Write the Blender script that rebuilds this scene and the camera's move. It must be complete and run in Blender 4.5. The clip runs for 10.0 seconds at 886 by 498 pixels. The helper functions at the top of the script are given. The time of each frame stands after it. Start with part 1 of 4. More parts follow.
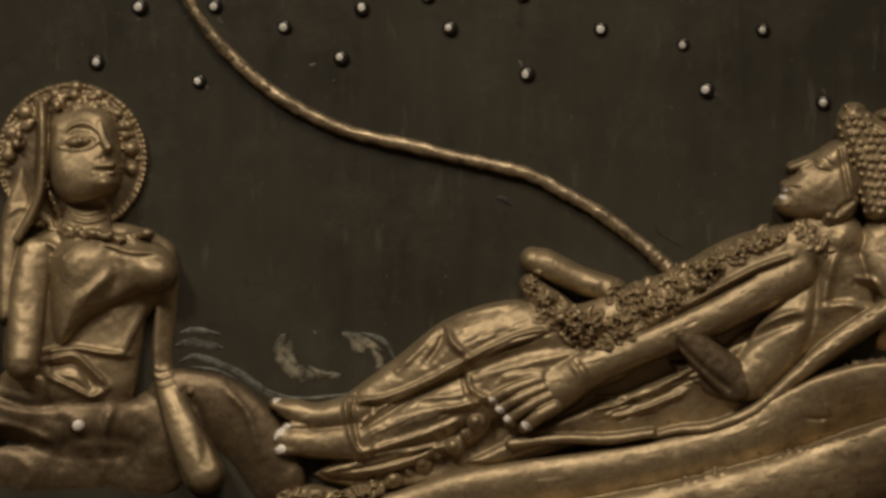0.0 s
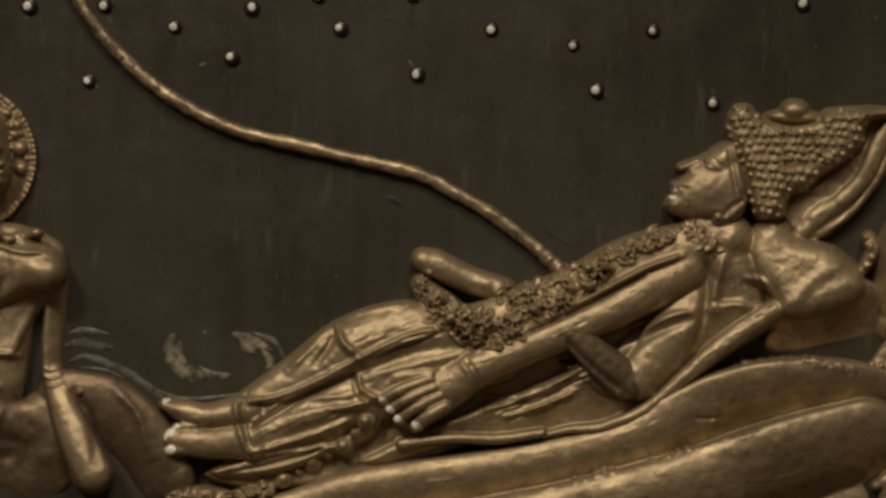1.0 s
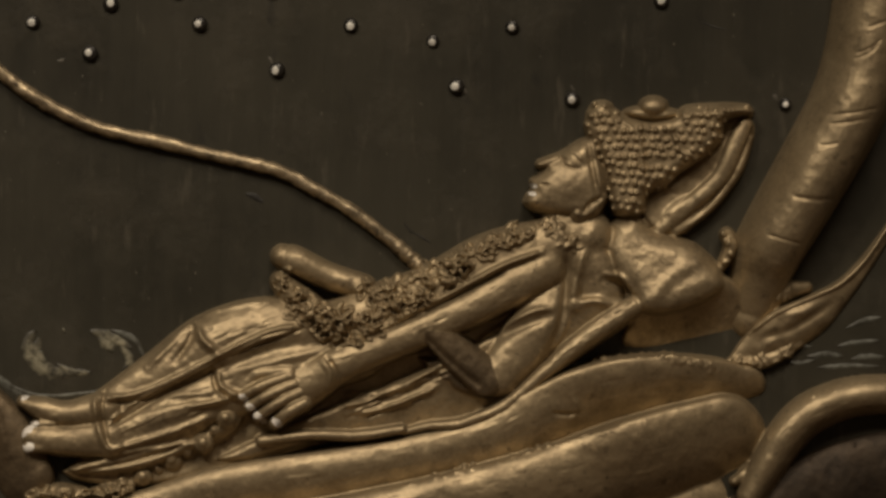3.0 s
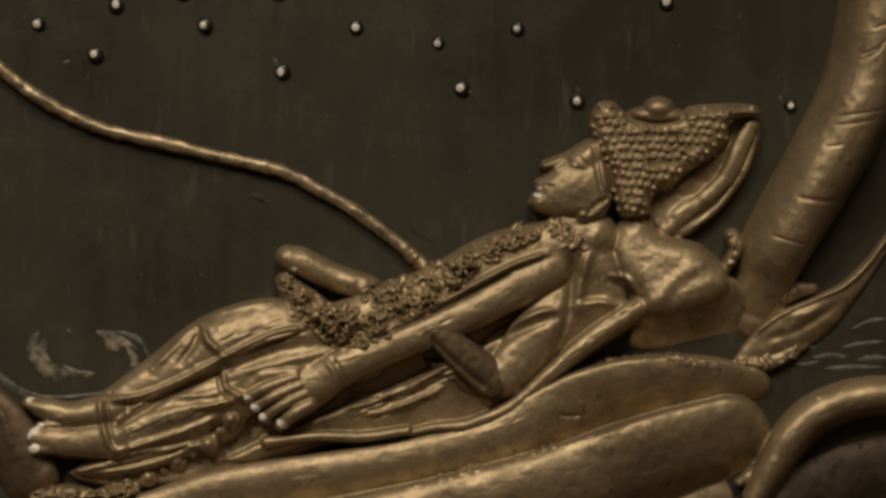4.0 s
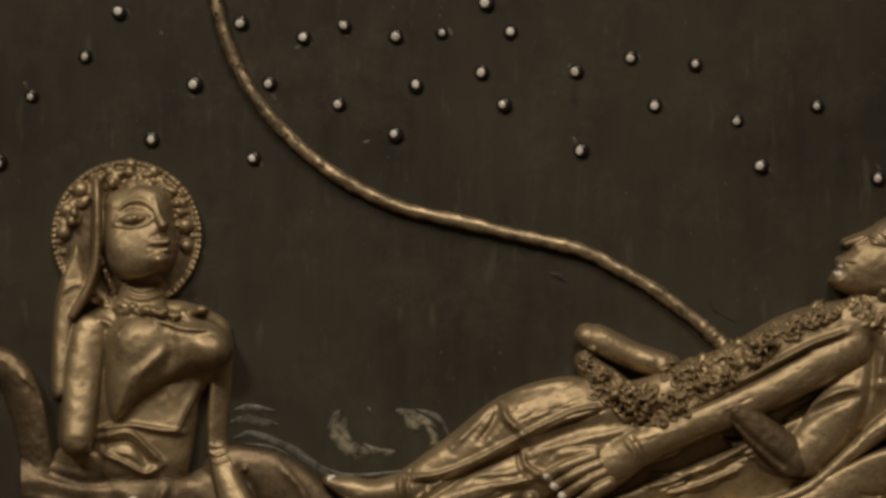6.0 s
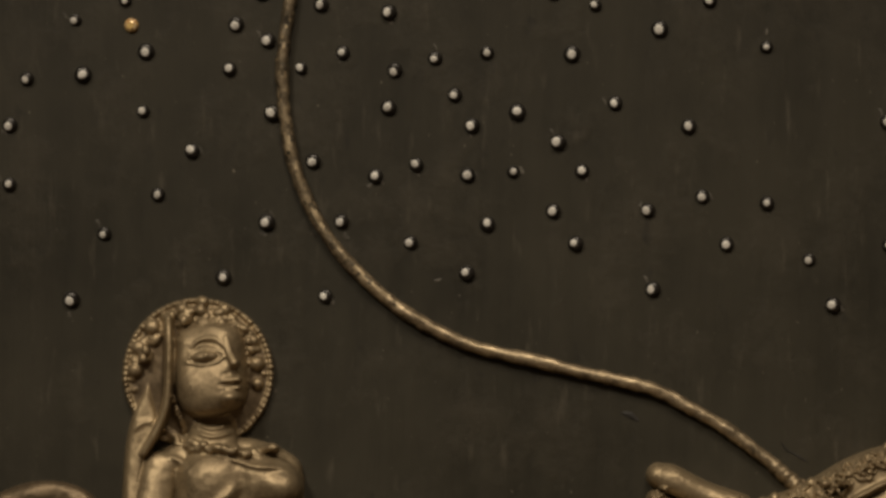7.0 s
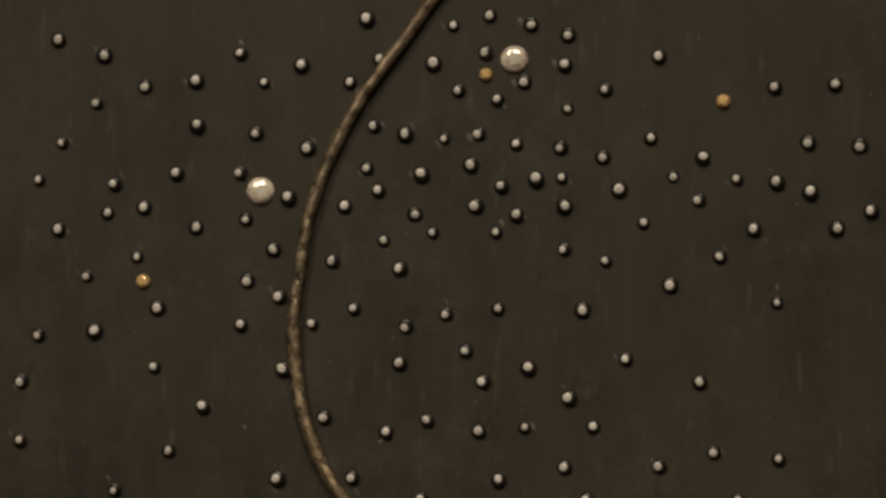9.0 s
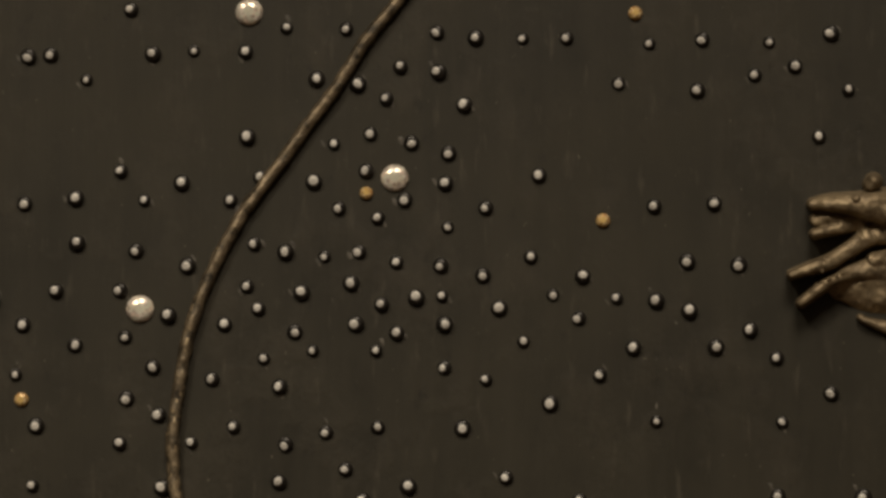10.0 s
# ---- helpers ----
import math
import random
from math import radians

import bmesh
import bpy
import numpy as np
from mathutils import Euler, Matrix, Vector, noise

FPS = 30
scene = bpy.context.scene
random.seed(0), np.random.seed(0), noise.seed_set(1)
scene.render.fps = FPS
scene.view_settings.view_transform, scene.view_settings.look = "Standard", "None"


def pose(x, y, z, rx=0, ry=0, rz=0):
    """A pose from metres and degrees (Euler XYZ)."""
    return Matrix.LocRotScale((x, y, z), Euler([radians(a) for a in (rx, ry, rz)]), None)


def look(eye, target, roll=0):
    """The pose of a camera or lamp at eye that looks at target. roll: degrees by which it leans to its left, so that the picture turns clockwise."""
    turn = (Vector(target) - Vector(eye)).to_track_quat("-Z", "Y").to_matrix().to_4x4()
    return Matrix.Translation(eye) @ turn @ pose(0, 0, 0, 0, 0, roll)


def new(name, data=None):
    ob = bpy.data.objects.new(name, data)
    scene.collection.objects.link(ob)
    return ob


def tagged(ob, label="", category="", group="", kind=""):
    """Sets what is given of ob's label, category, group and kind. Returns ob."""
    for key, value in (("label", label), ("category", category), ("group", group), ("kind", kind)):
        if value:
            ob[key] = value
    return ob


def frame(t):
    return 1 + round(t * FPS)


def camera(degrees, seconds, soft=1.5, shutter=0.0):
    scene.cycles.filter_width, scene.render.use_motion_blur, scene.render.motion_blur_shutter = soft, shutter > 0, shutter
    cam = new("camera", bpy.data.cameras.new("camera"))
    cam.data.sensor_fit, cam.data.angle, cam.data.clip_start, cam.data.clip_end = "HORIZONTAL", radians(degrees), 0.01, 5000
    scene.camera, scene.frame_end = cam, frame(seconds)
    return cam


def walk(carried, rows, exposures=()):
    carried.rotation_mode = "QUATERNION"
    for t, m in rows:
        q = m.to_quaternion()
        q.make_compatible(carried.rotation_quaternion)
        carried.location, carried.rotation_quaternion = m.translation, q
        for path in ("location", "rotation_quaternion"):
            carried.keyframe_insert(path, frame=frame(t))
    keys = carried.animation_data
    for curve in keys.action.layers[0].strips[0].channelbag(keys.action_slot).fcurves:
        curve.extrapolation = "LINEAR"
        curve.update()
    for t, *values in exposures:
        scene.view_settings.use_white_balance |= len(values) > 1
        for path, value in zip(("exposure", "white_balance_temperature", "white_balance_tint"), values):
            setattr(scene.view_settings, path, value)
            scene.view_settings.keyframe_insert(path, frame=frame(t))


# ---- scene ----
# The relief is laid out in plate units: u to the right, v down, h out of the plate.
UNIT = 0.00025          # metres in one plate unit
FAR = 6000.0            # the eye stands this many units before the plate
EYE = 1.5               # height of the eye, metres
U0, V0 = 784.0, 441.0   # the plate point straight before the eye


def at(u, v, h=0.0):
    """World place of a point of the relief that is seen on plate point (u, v) and stands h proud."""
    k = UNIT * (1.0 - h / FAR)
    return Vector(((u - U0) * k, -h * UNIT, EYE + (V0 - v) * k))


# ---- camera: it turns on its stand ----
cam = camera(2 * math.degrees(math.atan(784.0 / FAR)), 10.0, soft=3.1)
ROWS = [
    (0.0, 0.000, 0.000, 0.000),
    (0.5, -0.979, 0.003, -0.030),
    (1.0, -1.853, 0.000, -0.015),
    (1.5, -2.761, -0.051, -0.020),
    (2.0, -3.369, -0.058, 0.020),
    (2.5, -4.069, 0.016, 0.020),
    (2.7, -4.225, -0.012, 0.020),
    (3.8, -4.162, -0.100, 0.026),
    (4.0, -4.133, -0.036, 0.029),
    (4.5, -3.709, 0.060, 0.110),
    (5.0, -1.798, 0.133, 0.125),
    (5.5, -0.171, 0.488, 0.100),
    (5.7, 0.296, 0.781, 0.090),
    (6.8, 2.005, 3.088, -0.060),
    (7.0, 2.115, 3.633, -0.110),
    (7.5, 2.420, 4.761, -0.137),
    (8.0, 2.570, 5.871, -0.150),
    (8.5, 2.400, 7.006, -0.130),
    (9.0, 2.301, 7.953, -0.120),
    (9.5, 1.414, 8.863, -0.060),
    (10.0, 0.284, 9.954, 0.090),
]
walk(cam, [(t, pose(0, -FAR * UNIT, EYE, 90 + pitch, roll, yaw)) for t, yaw, pitch, roll in ROWS])

# ---- light: one warm lamp up to the side of the eye, and unseen fill, in a dim closed room ----
LAMP = Vector((-1.9, -3.2, EYE + 2.85))
lamp_data = bpy.data.lights.new("gallery_spot", "SPOT")
lamp_data.spot_size, lamp_data.spot_blend, lamp_data.shadow_soft_size = radians(16.0), 1.0, 0.45
lamp_data.energy, lamp_data.color = 545.0, (1.0, 0.86, 0.66)
lamp = new("gallery_spot", lamp_data)
lamp.matrix_world = look(LAMP, at(720, 450))
# Unseen area lamp overhead, added to lift the dark levels.
dim_data = bpy.data.lights.new("overhead_fill", "AREA")
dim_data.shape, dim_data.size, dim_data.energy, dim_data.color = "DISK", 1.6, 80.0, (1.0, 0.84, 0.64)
dim = new("overhead_fill", dim_data)
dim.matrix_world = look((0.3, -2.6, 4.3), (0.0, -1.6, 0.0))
world = bpy.data.worlds.new("dim_room")
world.use_nodes = True
scene.world = world
world.node_tree.nodes["Background"].inputs[0].default_value = (1.0, 0.82, 0.6, 1)
world.node_tree.nodes["Background"].inputs[1].default_value = 0.02
scene.view_settings.exposure = 0.0


# ---- materials ----
def material(name, colour, dark, rough, metal, scale=60.0, bump=0.15, bump_scale=400.0, stretch=(1, 1, 1), rough_var=0.12, coat=0.0, ramp_at=(0.48, 0.88), pits=0.0):
    """Two colours mixed by coarse stains and fine grain, with a fine relief."""
    m = bpy.data.materials.new(name)
    m.use_nodes = True
    nt = m.node_tree
    b = nt.nodes["Principled BSDF"]
    co = nt.nodes.new("ShaderNodeNewGeometry")
    mp = nt.nodes.new("ShaderNodeMapping")
    mp.inputs["Scale"].default_value = stretch
    nt.links.new(co.outputs["Position"], mp.inputs["Vector"])

    def grain(s, detail):
        n = nt.nodes.new("ShaderNodeTexNoise")
        n.inputs["Scale"].default_value, n.inputs["Detail"].default_value = s, detail
        n.inputs["Roughness"].default_value = 0.65
        nt.links.new(mp.outputs["Vector"], n.inputs["Vector"])
        return n

    big, fine = grain(scale, 4), grain(bump_scale, 3)
    add = nt.nodes.new("ShaderNodeMath")
    add.operation = "MULTIPLY_ADD"
    add.inputs[1].default_value = 0.45
    nt.links.new(fine.outputs["Fac"], add.inputs[0])
    nt.links.new(big.outputs["Fac"], add.inputs[2])
    ramp = nt.nodes.new("ShaderNodeValToRGB")
    ramp.color_ramp.elements[0].position, ramp.color_ramp.elements[1].position = ramp_at
    ramp.color_ramp.elements[0].color, ramp.color_ramp.elements[1].color = (*dark, 1), (*colour, 1)
    nt.links.new(add.outputs[0], ramp.inputs[0])
    out = ramp.outputs[0]
    if pits:
        for size, lo, hi, tone in ((330, 0.66, 0.74, 0.35), (150, 0.64, 0.72, 0.6), (210, 0.68, 0.75, 1.5)):
            n = grain(size, 2)
            r = nt.nodes.new("ShaderNodeMapRange")
            r.inputs["From Min"].default_value, r.inputs["From Max"].default_value, r.inputs["To Max"].default_value = lo, hi, pits
            off = nt.nodes.new("ShaderNodeVectorMath")
            off.inputs[1].default_value = (size * 0.37, size * 0.11, size * 0.23)
            nt.links.new(mp.outputs["Vector"], off.inputs[0])
            nt.links.new(off.outputs[0], n.inputs["Vector"])
            nt.links.new(n.outputs["Fac"], r.inputs["Value"])
            x = nt.nodes.new("ShaderNodeMix")
            x.data_type = "RGBA"
            x.inputs["B"].default_value = (*[min(1.0, (dark[k] if tone < 1 else colour[k]) * tone) for k in range(3)], 1)
            nt.links.new(r.outputs[0], x.inputs["Factor"])
            nt.links.new(out, x.inputs["A"])
            out = x.outputs["Result"]
    nt.links.new(out, b.inputs["Base Color"])
    rr = nt.nodes.new("ShaderNodeMapRange")
    rr.inputs["To Min"].default_value, rr.inputs["To Max"].default_value = rough + rough_var, rough - rough_var
    nt.links.new(big.outputs["Fac"], rr.inputs["Value"])
    nt.links.new(rr.outputs[0], b.inputs["Roughness"])
    b.inputs["Metallic"].default_value = metal
    b.inputs["Coat Weight"].default_value = coat
    bp = nt.nodes.new("ShaderNodeBump")
    bp.inputs["Strength"].default_value, bp.inputs["Distance"].default_value = bump, 0.001
    nt.links.new(add.outputs[0], bp.inputs["Height"])
    nt.links.new(bp.outputs[0], b.inputs["Normal"])
    return m


GOLD = material("bronze_paint", (0.36, 0.283, 0.176), (0.200, 0.153, 0.093), 0.49, 0.63, 70, 0.34, 520, rough_var=0.13, pits=0.55)
# Darker bronze: shade put into lap and halo gap; also forearm, hair, side coil.
SHADE_BROWN = material("dark_brown_bronze_and_shade", (0.185, 0.138, 0.085), (0.095, 0.070, 0.044), 0.50, 0.62, 70, 0.2, 560, rough_var=0.10, pits=0.45)
NEAR_BLACK = material("near_black_bronze", (0.045, 0.031, 0.019), (0.020, 0.014, 0.009), 0.6, 0.6, 90, 0.3, 560, pits=0.4)
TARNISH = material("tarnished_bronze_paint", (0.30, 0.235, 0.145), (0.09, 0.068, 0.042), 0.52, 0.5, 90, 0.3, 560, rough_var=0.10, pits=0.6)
DULL = material("dull_cord_no_highlight", (0.24, 0.19, 0.125), (0.03, 0.025, 0.018), 0.46, 0.55, 150, 0.5, 620, ramp_at=(0.55, 0.88), pits=0.5)
CORD = material("cord_bronze_paint", (0.45, 0.36, 0.235), (0.065, 0.051, 0.034), 0.46, 0.72, 110, 0.35, 620)
WHITE = material("white_chipped_paint", (0.75, 0.72, 0.68), (0.55, 0.52, 0.48), 0.45, 0.0, 300, 0.3, 900)
HEMATITE = material("dark_glass_bead", (0.020, 0.018, 0.016), (0.010, 0.009, 0.008), 0.34, 0.0, 200, 0.05, 900, rough_var=0.06)
# Pale colour stands in for the lamp's highlight on each bead's top.
FACET_GLARE = material("pale_highlight_facet", (0.80, 0.79, 0.75), (0.48, 0.47, 0.44), 0.38, 0.1, 260, 0.3, 700, rough_var=0.1)
CRYSTAL = material("clear_crystal", (0.95, 0.90, 0.82), (0.72, 0.66, 0.60), 0.16, 0.25, 130, 0.3, 260, rough_var=0.08)
AMBER = material("amber_crystal", (0.92, 0.76, 0.48), (0.62, 0.45, 0.22), 0.18, 0.25, 220, 0.3, 420, rough_var=0.08)


def glint(m, tints):
    """Cut faces of a foiled stone: sparkle put into colour, one tint each."""
    nt = m.node_tree
    b = nt.nodes["Principled BSDF"]
    old = b.inputs["Base Color"].links[0].from_socket
    geo = nt.nodes.new("ShaderNodeNewGeometry")
    ramp = nt.nodes.new("ShaderNodeValToRGB")
    ramp.color_ramp.interpolation = "CONSTANT"
    while len(ramp.color_ramp.elements) < len(tints):
        ramp.color_ramp.elements.new(0.5)
    for k, c in enumerate(tints):
        ramp.color_ramp.elements[k].position, ramp.color_ramp.elements[k].color = k / len(tints), (*c, 1)
    nt.links.new(geo.outputs["Random Per Island"], ramp.inputs[0])
    x = nt.nodes.new("ShaderNodeMix")
    x.data_type, x.blend_type = "RGBA", "MULTIPLY"
    x.inputs["Factor"].default_value = 1.0
    nt.links.new(old, x.inputs["A"])
    nt.links.new(ramp.outputs[0], x.inputs["B"])
    nt.links.new(x.outputs["Result"], b.inputs["Base Color"])


glint(CRYSTAL, ((1, 1, 1), (0.72, 0.68, 0.66), (1, 0.95, 0.85), (0.5, 0.46, 0.44), (0.95, 0.84, 0.8), (0.85, 0.9, 0.85)))
glint(AMBER, ((1, 1, 1), (0.5, 0.4, 0.3), (1, 0.9, 0.6), (0.75, 0.55, 0.4)))
DARK = material("blackened_chip", (0.012, 0.010, 0.008), (0.008, 0.007, 0.006), 0.6, 0.0, 200, 0.2, 500)
PLASTER = material("room_plaster", (0.20, 0.17, 0.14), (0.16, 0.135, 0.11), 0.8, 0.0, 3, 0.1, 60)
BOARD = material("room_floor_wood", (0.16, 0.10, 0.06), (0.10, 0.06, 0.035), 0.5, 0.0, 6, 0.1, 60, (8, 1, 1))


def plate_paint():
    """Old dark paint: blotches, upright brush streaks, and pale flecks of dust."""
    m = bpy.data.materials.new("dark_painted_plate")
    m.use_nodes = True
    nt = m.node_tree
    b = nt.nodes["Principled BSDF"]
    geo = nt.nodes.new("ShaderNodeNewGeometry")

    def field(scale, stretch, detail, lo, hi, rough=0.6):
        mp = nt.nodes.new("ShaderNodeMapping")
        mp.inputs["Scale"].default_value = stretch
        nt.links.new(geo.outputs["Position"], mp.inputs["Vector"])
        n = nt.nodes.new("ShaderNodeTexNoise")
        n.inputs["Scale"].default_value, n.inputs["Detail"].default_value, n.inputs["Roughness"].default_value = scale, detail, rough
        nt.links.new(mp.outputs["Vector"], n.inputs["Vector"])
        r = nt.nodes.new("ShaderNodeMapRange")
        r.inputs["From Min"].default_value, r.inputs["From Max"].default_value = lo, hi
        nt.links.new(n.outputs["Fac"], r.inputs["Value"])
        return r.outputs[0]

    def mixed(a, colour, fac, amount):
        x = nt.nodes.new("ShaderNodeMix")
        x.data_type = "RGBA"
        k = nt.nodes.new("ShaderNodeMath")
        k.operation, k.inputs[1].default_value = "MULTIPLY", amount
        nt.links.new(fac, k.inputs[0])
        nt.links.new(k.outputs[0], x.inputs["Factor"])
        if isinstance(a, tuple):
            x.inputs["A"].default_value = (*a, 1)
        else:
            nt.links.new(a, x.inputs["A"])
        x.inputs["B"].default_value = (*colour, 1)
        return x.outputs["Result"]

    blotch = field(9, (1, 1, 1), 6, 0.38, 0.62, 0.68)
    streak = field(70, (1, 1, 0.10), 4, 0.40, 0.70)
    grime = field(26, (1, 1, 0.8), 7, 0.50, 0.72, 0.72)
    fleck = field(380, (1, 1, 0.6), 2, 0.70, 0.78)
    c = mixed((0.0278, 0.0244, 0.0150), (0.0148, 0.0131, 0.0078), blotch, 1.0)
    c = mixed(c, (0.0400, 0.0350, 0.0235), streak, 0.38)
    c = mixed(c, (0.048, 0.041, 0.029), grime, 0.7)
    c = mixed(c, (0.16, 0.14, 0.11), fleck, 0.8)
    c = mixed(c, (0.060, 0.052, 0.038), field(150, (1, 1, 0.22), 4, 0.60, 0.74), 0.75)
    c = mixed(c, (0.008, 0.007, 0.005), field(95, (1, 1, 0.6), 5, 0.62, 0.74), 0.7)
    nt.links.new(c, b.inputs["Base Color"])
    b.inputs["Specular IOR Level"].default_value = 0.35
    rr = nt.nodes.new("ShaderNodeMapRange")
    rr.inputs["To Min"].default_value, rr.inputs["To Max"].default_value = 0.62, 0.50
    nt.links.new(blotch, rr.inputs["Value"])
    nt.links.new(rr.outputs[0], b.inputs["Roughness"])
    total = nt.nodes.new("ShaderNodeMath")
    nt.links.new(streak, total.inputs[0])
    nt.links.new(grime, total.inputs[1])
    bp = nt.nodes.new("ShaderNodeBump")
    bp.inputs["Strength"].default_value, bp.inputs["Distance"].default_value = 0.34, 0.0006
    nt.links.new(total.outputs[0], bp.inputs["Height"])
    nt.links.new(bp.outputs[0], b.inputs["Normal"])
    return m


PLATE = plate_paint()


def thin_paint(name, colour):
    """Dry-brushed paint that lets the dark ground through where it lies thin."""
    m = material(name, colour, (0.021, 0.018, 0.0115), 0.5, 0.0, 110, 0.3, 380, ramp_at=(0.0, 1.0))
    nt = m.node_tree
    ramp = next(n for n in nt.nodes if n.bl_idname == "ShaderNodeValToRGB")
    grain = ramp.inputs[0].links[0].from_socket
    cover = nt.nodes.new("ShaderNodeAttribute")
    cover.attribute_name = "paint_cover"
    shift = nt.nodes.new("ShaderNodeMath")
    shift.operation = "MULTIPLY_ADD"
    shift.inputs[1].default_value, shift.inputs[2].default_value = 3.2, -1.85
    nt.links.new(grain, shift.inputs[0])
    shift.use_clamp = True
    k = nt.nodes.new("ShaderNodeMath")
    k.operation = "MULTIPLY"
    nt.links.new(shift.outputs[0], k.inputs[0])
    nt.links.new(cover.outputs["Fac"], k.inputs[1])
    nt.links.new(k.outputs[0], ramp.inputs[0])
    return m


WAVE = thin_paint("grey_blue_wave_paint", (0.15, 0.156, 0.138))
SCUFF = thin_paint("dull_grey_scuff", (0.13, 0.118, 0.098))
FOAM = thin_paint("pale_foam_paint", (0.27, 0.25, 0.18))


# ---- mesh helpers ----
def mesh_object(name, verts, faces, mats, smooth=True, parent=None):
    me = bpy.data.meshes.new(name)
    me.from_pydata([tuple(p) for p in verts], [], faces)
    for m in mats:
        me.materials.append(m)
    me.polygons.foreach_set("use_smooth", [smooth] * len(me.polygons))
    me.update()
    ob = new(name, me)
    ob.parent = parent
    return ob


def box(name, lo, hi, mat):
    bm = bmesh.new()
    bmesh.ops.create_cube(bm, size=1.0)
    for p in bm.verts:
        p.co = Vector([l + (h - l) * (c + 0.5) for l, h, c in zip(lo, hi, p.co)])
    me = bpy.data.meshes.new(name)
    bm.to_mesh(me)
    bm.free()
    me.materials.append(mat)
    return new(name, me)


def bend(points, n):
    """A smooth line (Catmull-Rom) through rows of numbers, n steps to a span."""
    p = np.array(points, float)
    p = np.vstack([2 * p[0] - p[1], p, 2 * p[-1] - p[-2]])
    out = []
    for i in range(1, len(p) - 2):
        for t in np.linspace(0, 1, n, endpoint=False):
            a, b, c, d = p[i - 1:i + 3]
            out.append(0.5 * (2 * b + (c - a) * t + (2 * a - 5 * b + 4 * c - d) * t * t + (3 * b - a - 3 * c + d) * t ** 3))
    return np.array(out + [p[-2]])


class Relief:
    """A modelled relief: heights over a fine grid, built up from limbs, pads, folds and beads."""

    def __init__(self, u0, v0, u1, v1, step=1.6):
        self.u, self.v = np.meshgrid(np.arange(u0, u1, step), np.arange(v0, v1, step))
        self.h = np.full(self.u.shape, -60.0)
        self.step = step
        self.white = np.zeros(self.u.shape, bool)
        self.second = np.zeros(self.u.shape, bool)

    def _join(self, z, soft, win=None):
        win = win or (slice(None), slice(None))
        a = self.h[win]
        k = np.clip(0.5 + 0.5 * (z - a) / soft, 0, 1)
        self.h[win] = a * (1 - k) + z * k + soft * k * (1 - k)

    def _line(self, pts, n=6, pad=40.0):
        """Distance to a bent line, and the line's further numbers at its nearest point."""
        p = bend(pts, n)
        reach = pad + (p[:, 2].max() if p.shape[1] > 2 else 0)
        rows = np.where((self.v[:, 0] > p[:, 1].min() - reach) & (self.v[:, 0] < p[:, 1].max() + reach))[0]
        cols = np.where((self.u[0] > p[:, 0].min() - reach) & (self.u[0] < p[:, 0].max() + reach))[0]
        if not len(rows) or not len(cols):
            return None
        win = (slice(rows[0], rows[-1] + 1), slice(cols[0], cols[-1] + 1))
        u, v = self.u[win], self.v[win]
        best = np.full(u.shape, 1e9)
        side = np.zeros(u.shape)
        rest = [np.zeros(u.shape) for _ in range(p.shape[1] - 2)]
        for a, b in zip(p[:-1], p[1:]):
            d = b[:2] - a[:2]
            ll = max(d @ d, 1e-9)
            t = np.clip(((u - a[0]) * d[0] + (v - a[1]) * d[1]) / ll, 0, 1)
            du, dv = u - a[0] - t * d[0], v - a[1] - t * d[1]
            dist = np.hypot(du, dv)
            m = dist < best
            best = np.where(m, dist, best)
            side = np.where(m, (d[0] * dv - d[1] * du) / math.sqrt(ll), side)
            for k in range(len(rest)):
                rest[k] = np.where(m, a[2 + k] + t * (b[2 + k] - a[2 + k]), rest[k])
        return win, best, side, rest

    def limb(self, pts, soft=6.0, round_=1.0, lean=0.0, power=0.55):
        """A rounded bar: rows of u, v, half width, height of its axis. lean tips its crest to the right of its way."""
        got = self._line(pts)
        if got is None:
            return
        win, d, side, (w, z) = got
        r = d / w
        top = z + w * round_ * np.power(np.clip(1 - r * r, 0, 1), power) - 11.0 * np.clip(d - w, 0, None)
        self._join(top + lean * np.clip(side, -w, w), soft, win)

    def pad(self, u, v, ru, rv, turn, z, rise, soft=6.0, power=0.55):
        """A rounded boss: an ellipse turned by so many degrees."""
        c, s = math.cos(radians(turn)), math.sin(radians(turn))
        x, y = self.u - u, self.v - v
        r = np.hypot((x * c + y * s) / ru, (y * c - x * s) / rv)
        self._join(z + rise * np.power(np.clip(1 - r * r, 0, 1), power) - 11.0 * min(ru, rv) * np.clip(r - 1, 0, None), soft)

    def slab(self, corners, z, rise, edge, soft=5.0, tip=(0.0, 0.0)):
        """A flat form with a rounded edge, tipped by a slope across and down."""
        p = bend(list(corners) + [corners[0]], 4)[:, :2]
        d = np.full(self.u.shape, 1e9)
        inside = np.zeros(self.u.shape, bool)
        for a, b in zip(p[:-1], p[1:]):
            e = b - a
            ll = max(e @ e, 1e-9)
            t = np.clip(((self.u - a[0]) * e[0] + (self.v - a[1]) * e[1]) / ll, 0, 1)
            d = np.minimum(d, np.hypot(self.u - a[0] - t * e[0], self.v - a[1] - t * e[1]))
            if a[1] != b[1]:
                cross = (a[1] > self.v) != (b[1] > self.v)
                inside ^= cross & (self.u < (b[0] - a[0]) * (self.v - a[1]) / (b[1] - a[1]) + a[0])
        s = np.where(inside, d, -d)
        q = np.clip(s / edge, 0, 1)
        m = p.mean(0)
        top = z + rise * np.sqrt(np.clip(1 - (1 - q) ** 2, 0, 1)) + tip[0] * (self.u - m[0]) + tip[1] * (self.v - m[1]) - 11.0 * np.clip(-s, 0, None)
        self._join(top, soft)
        return inside

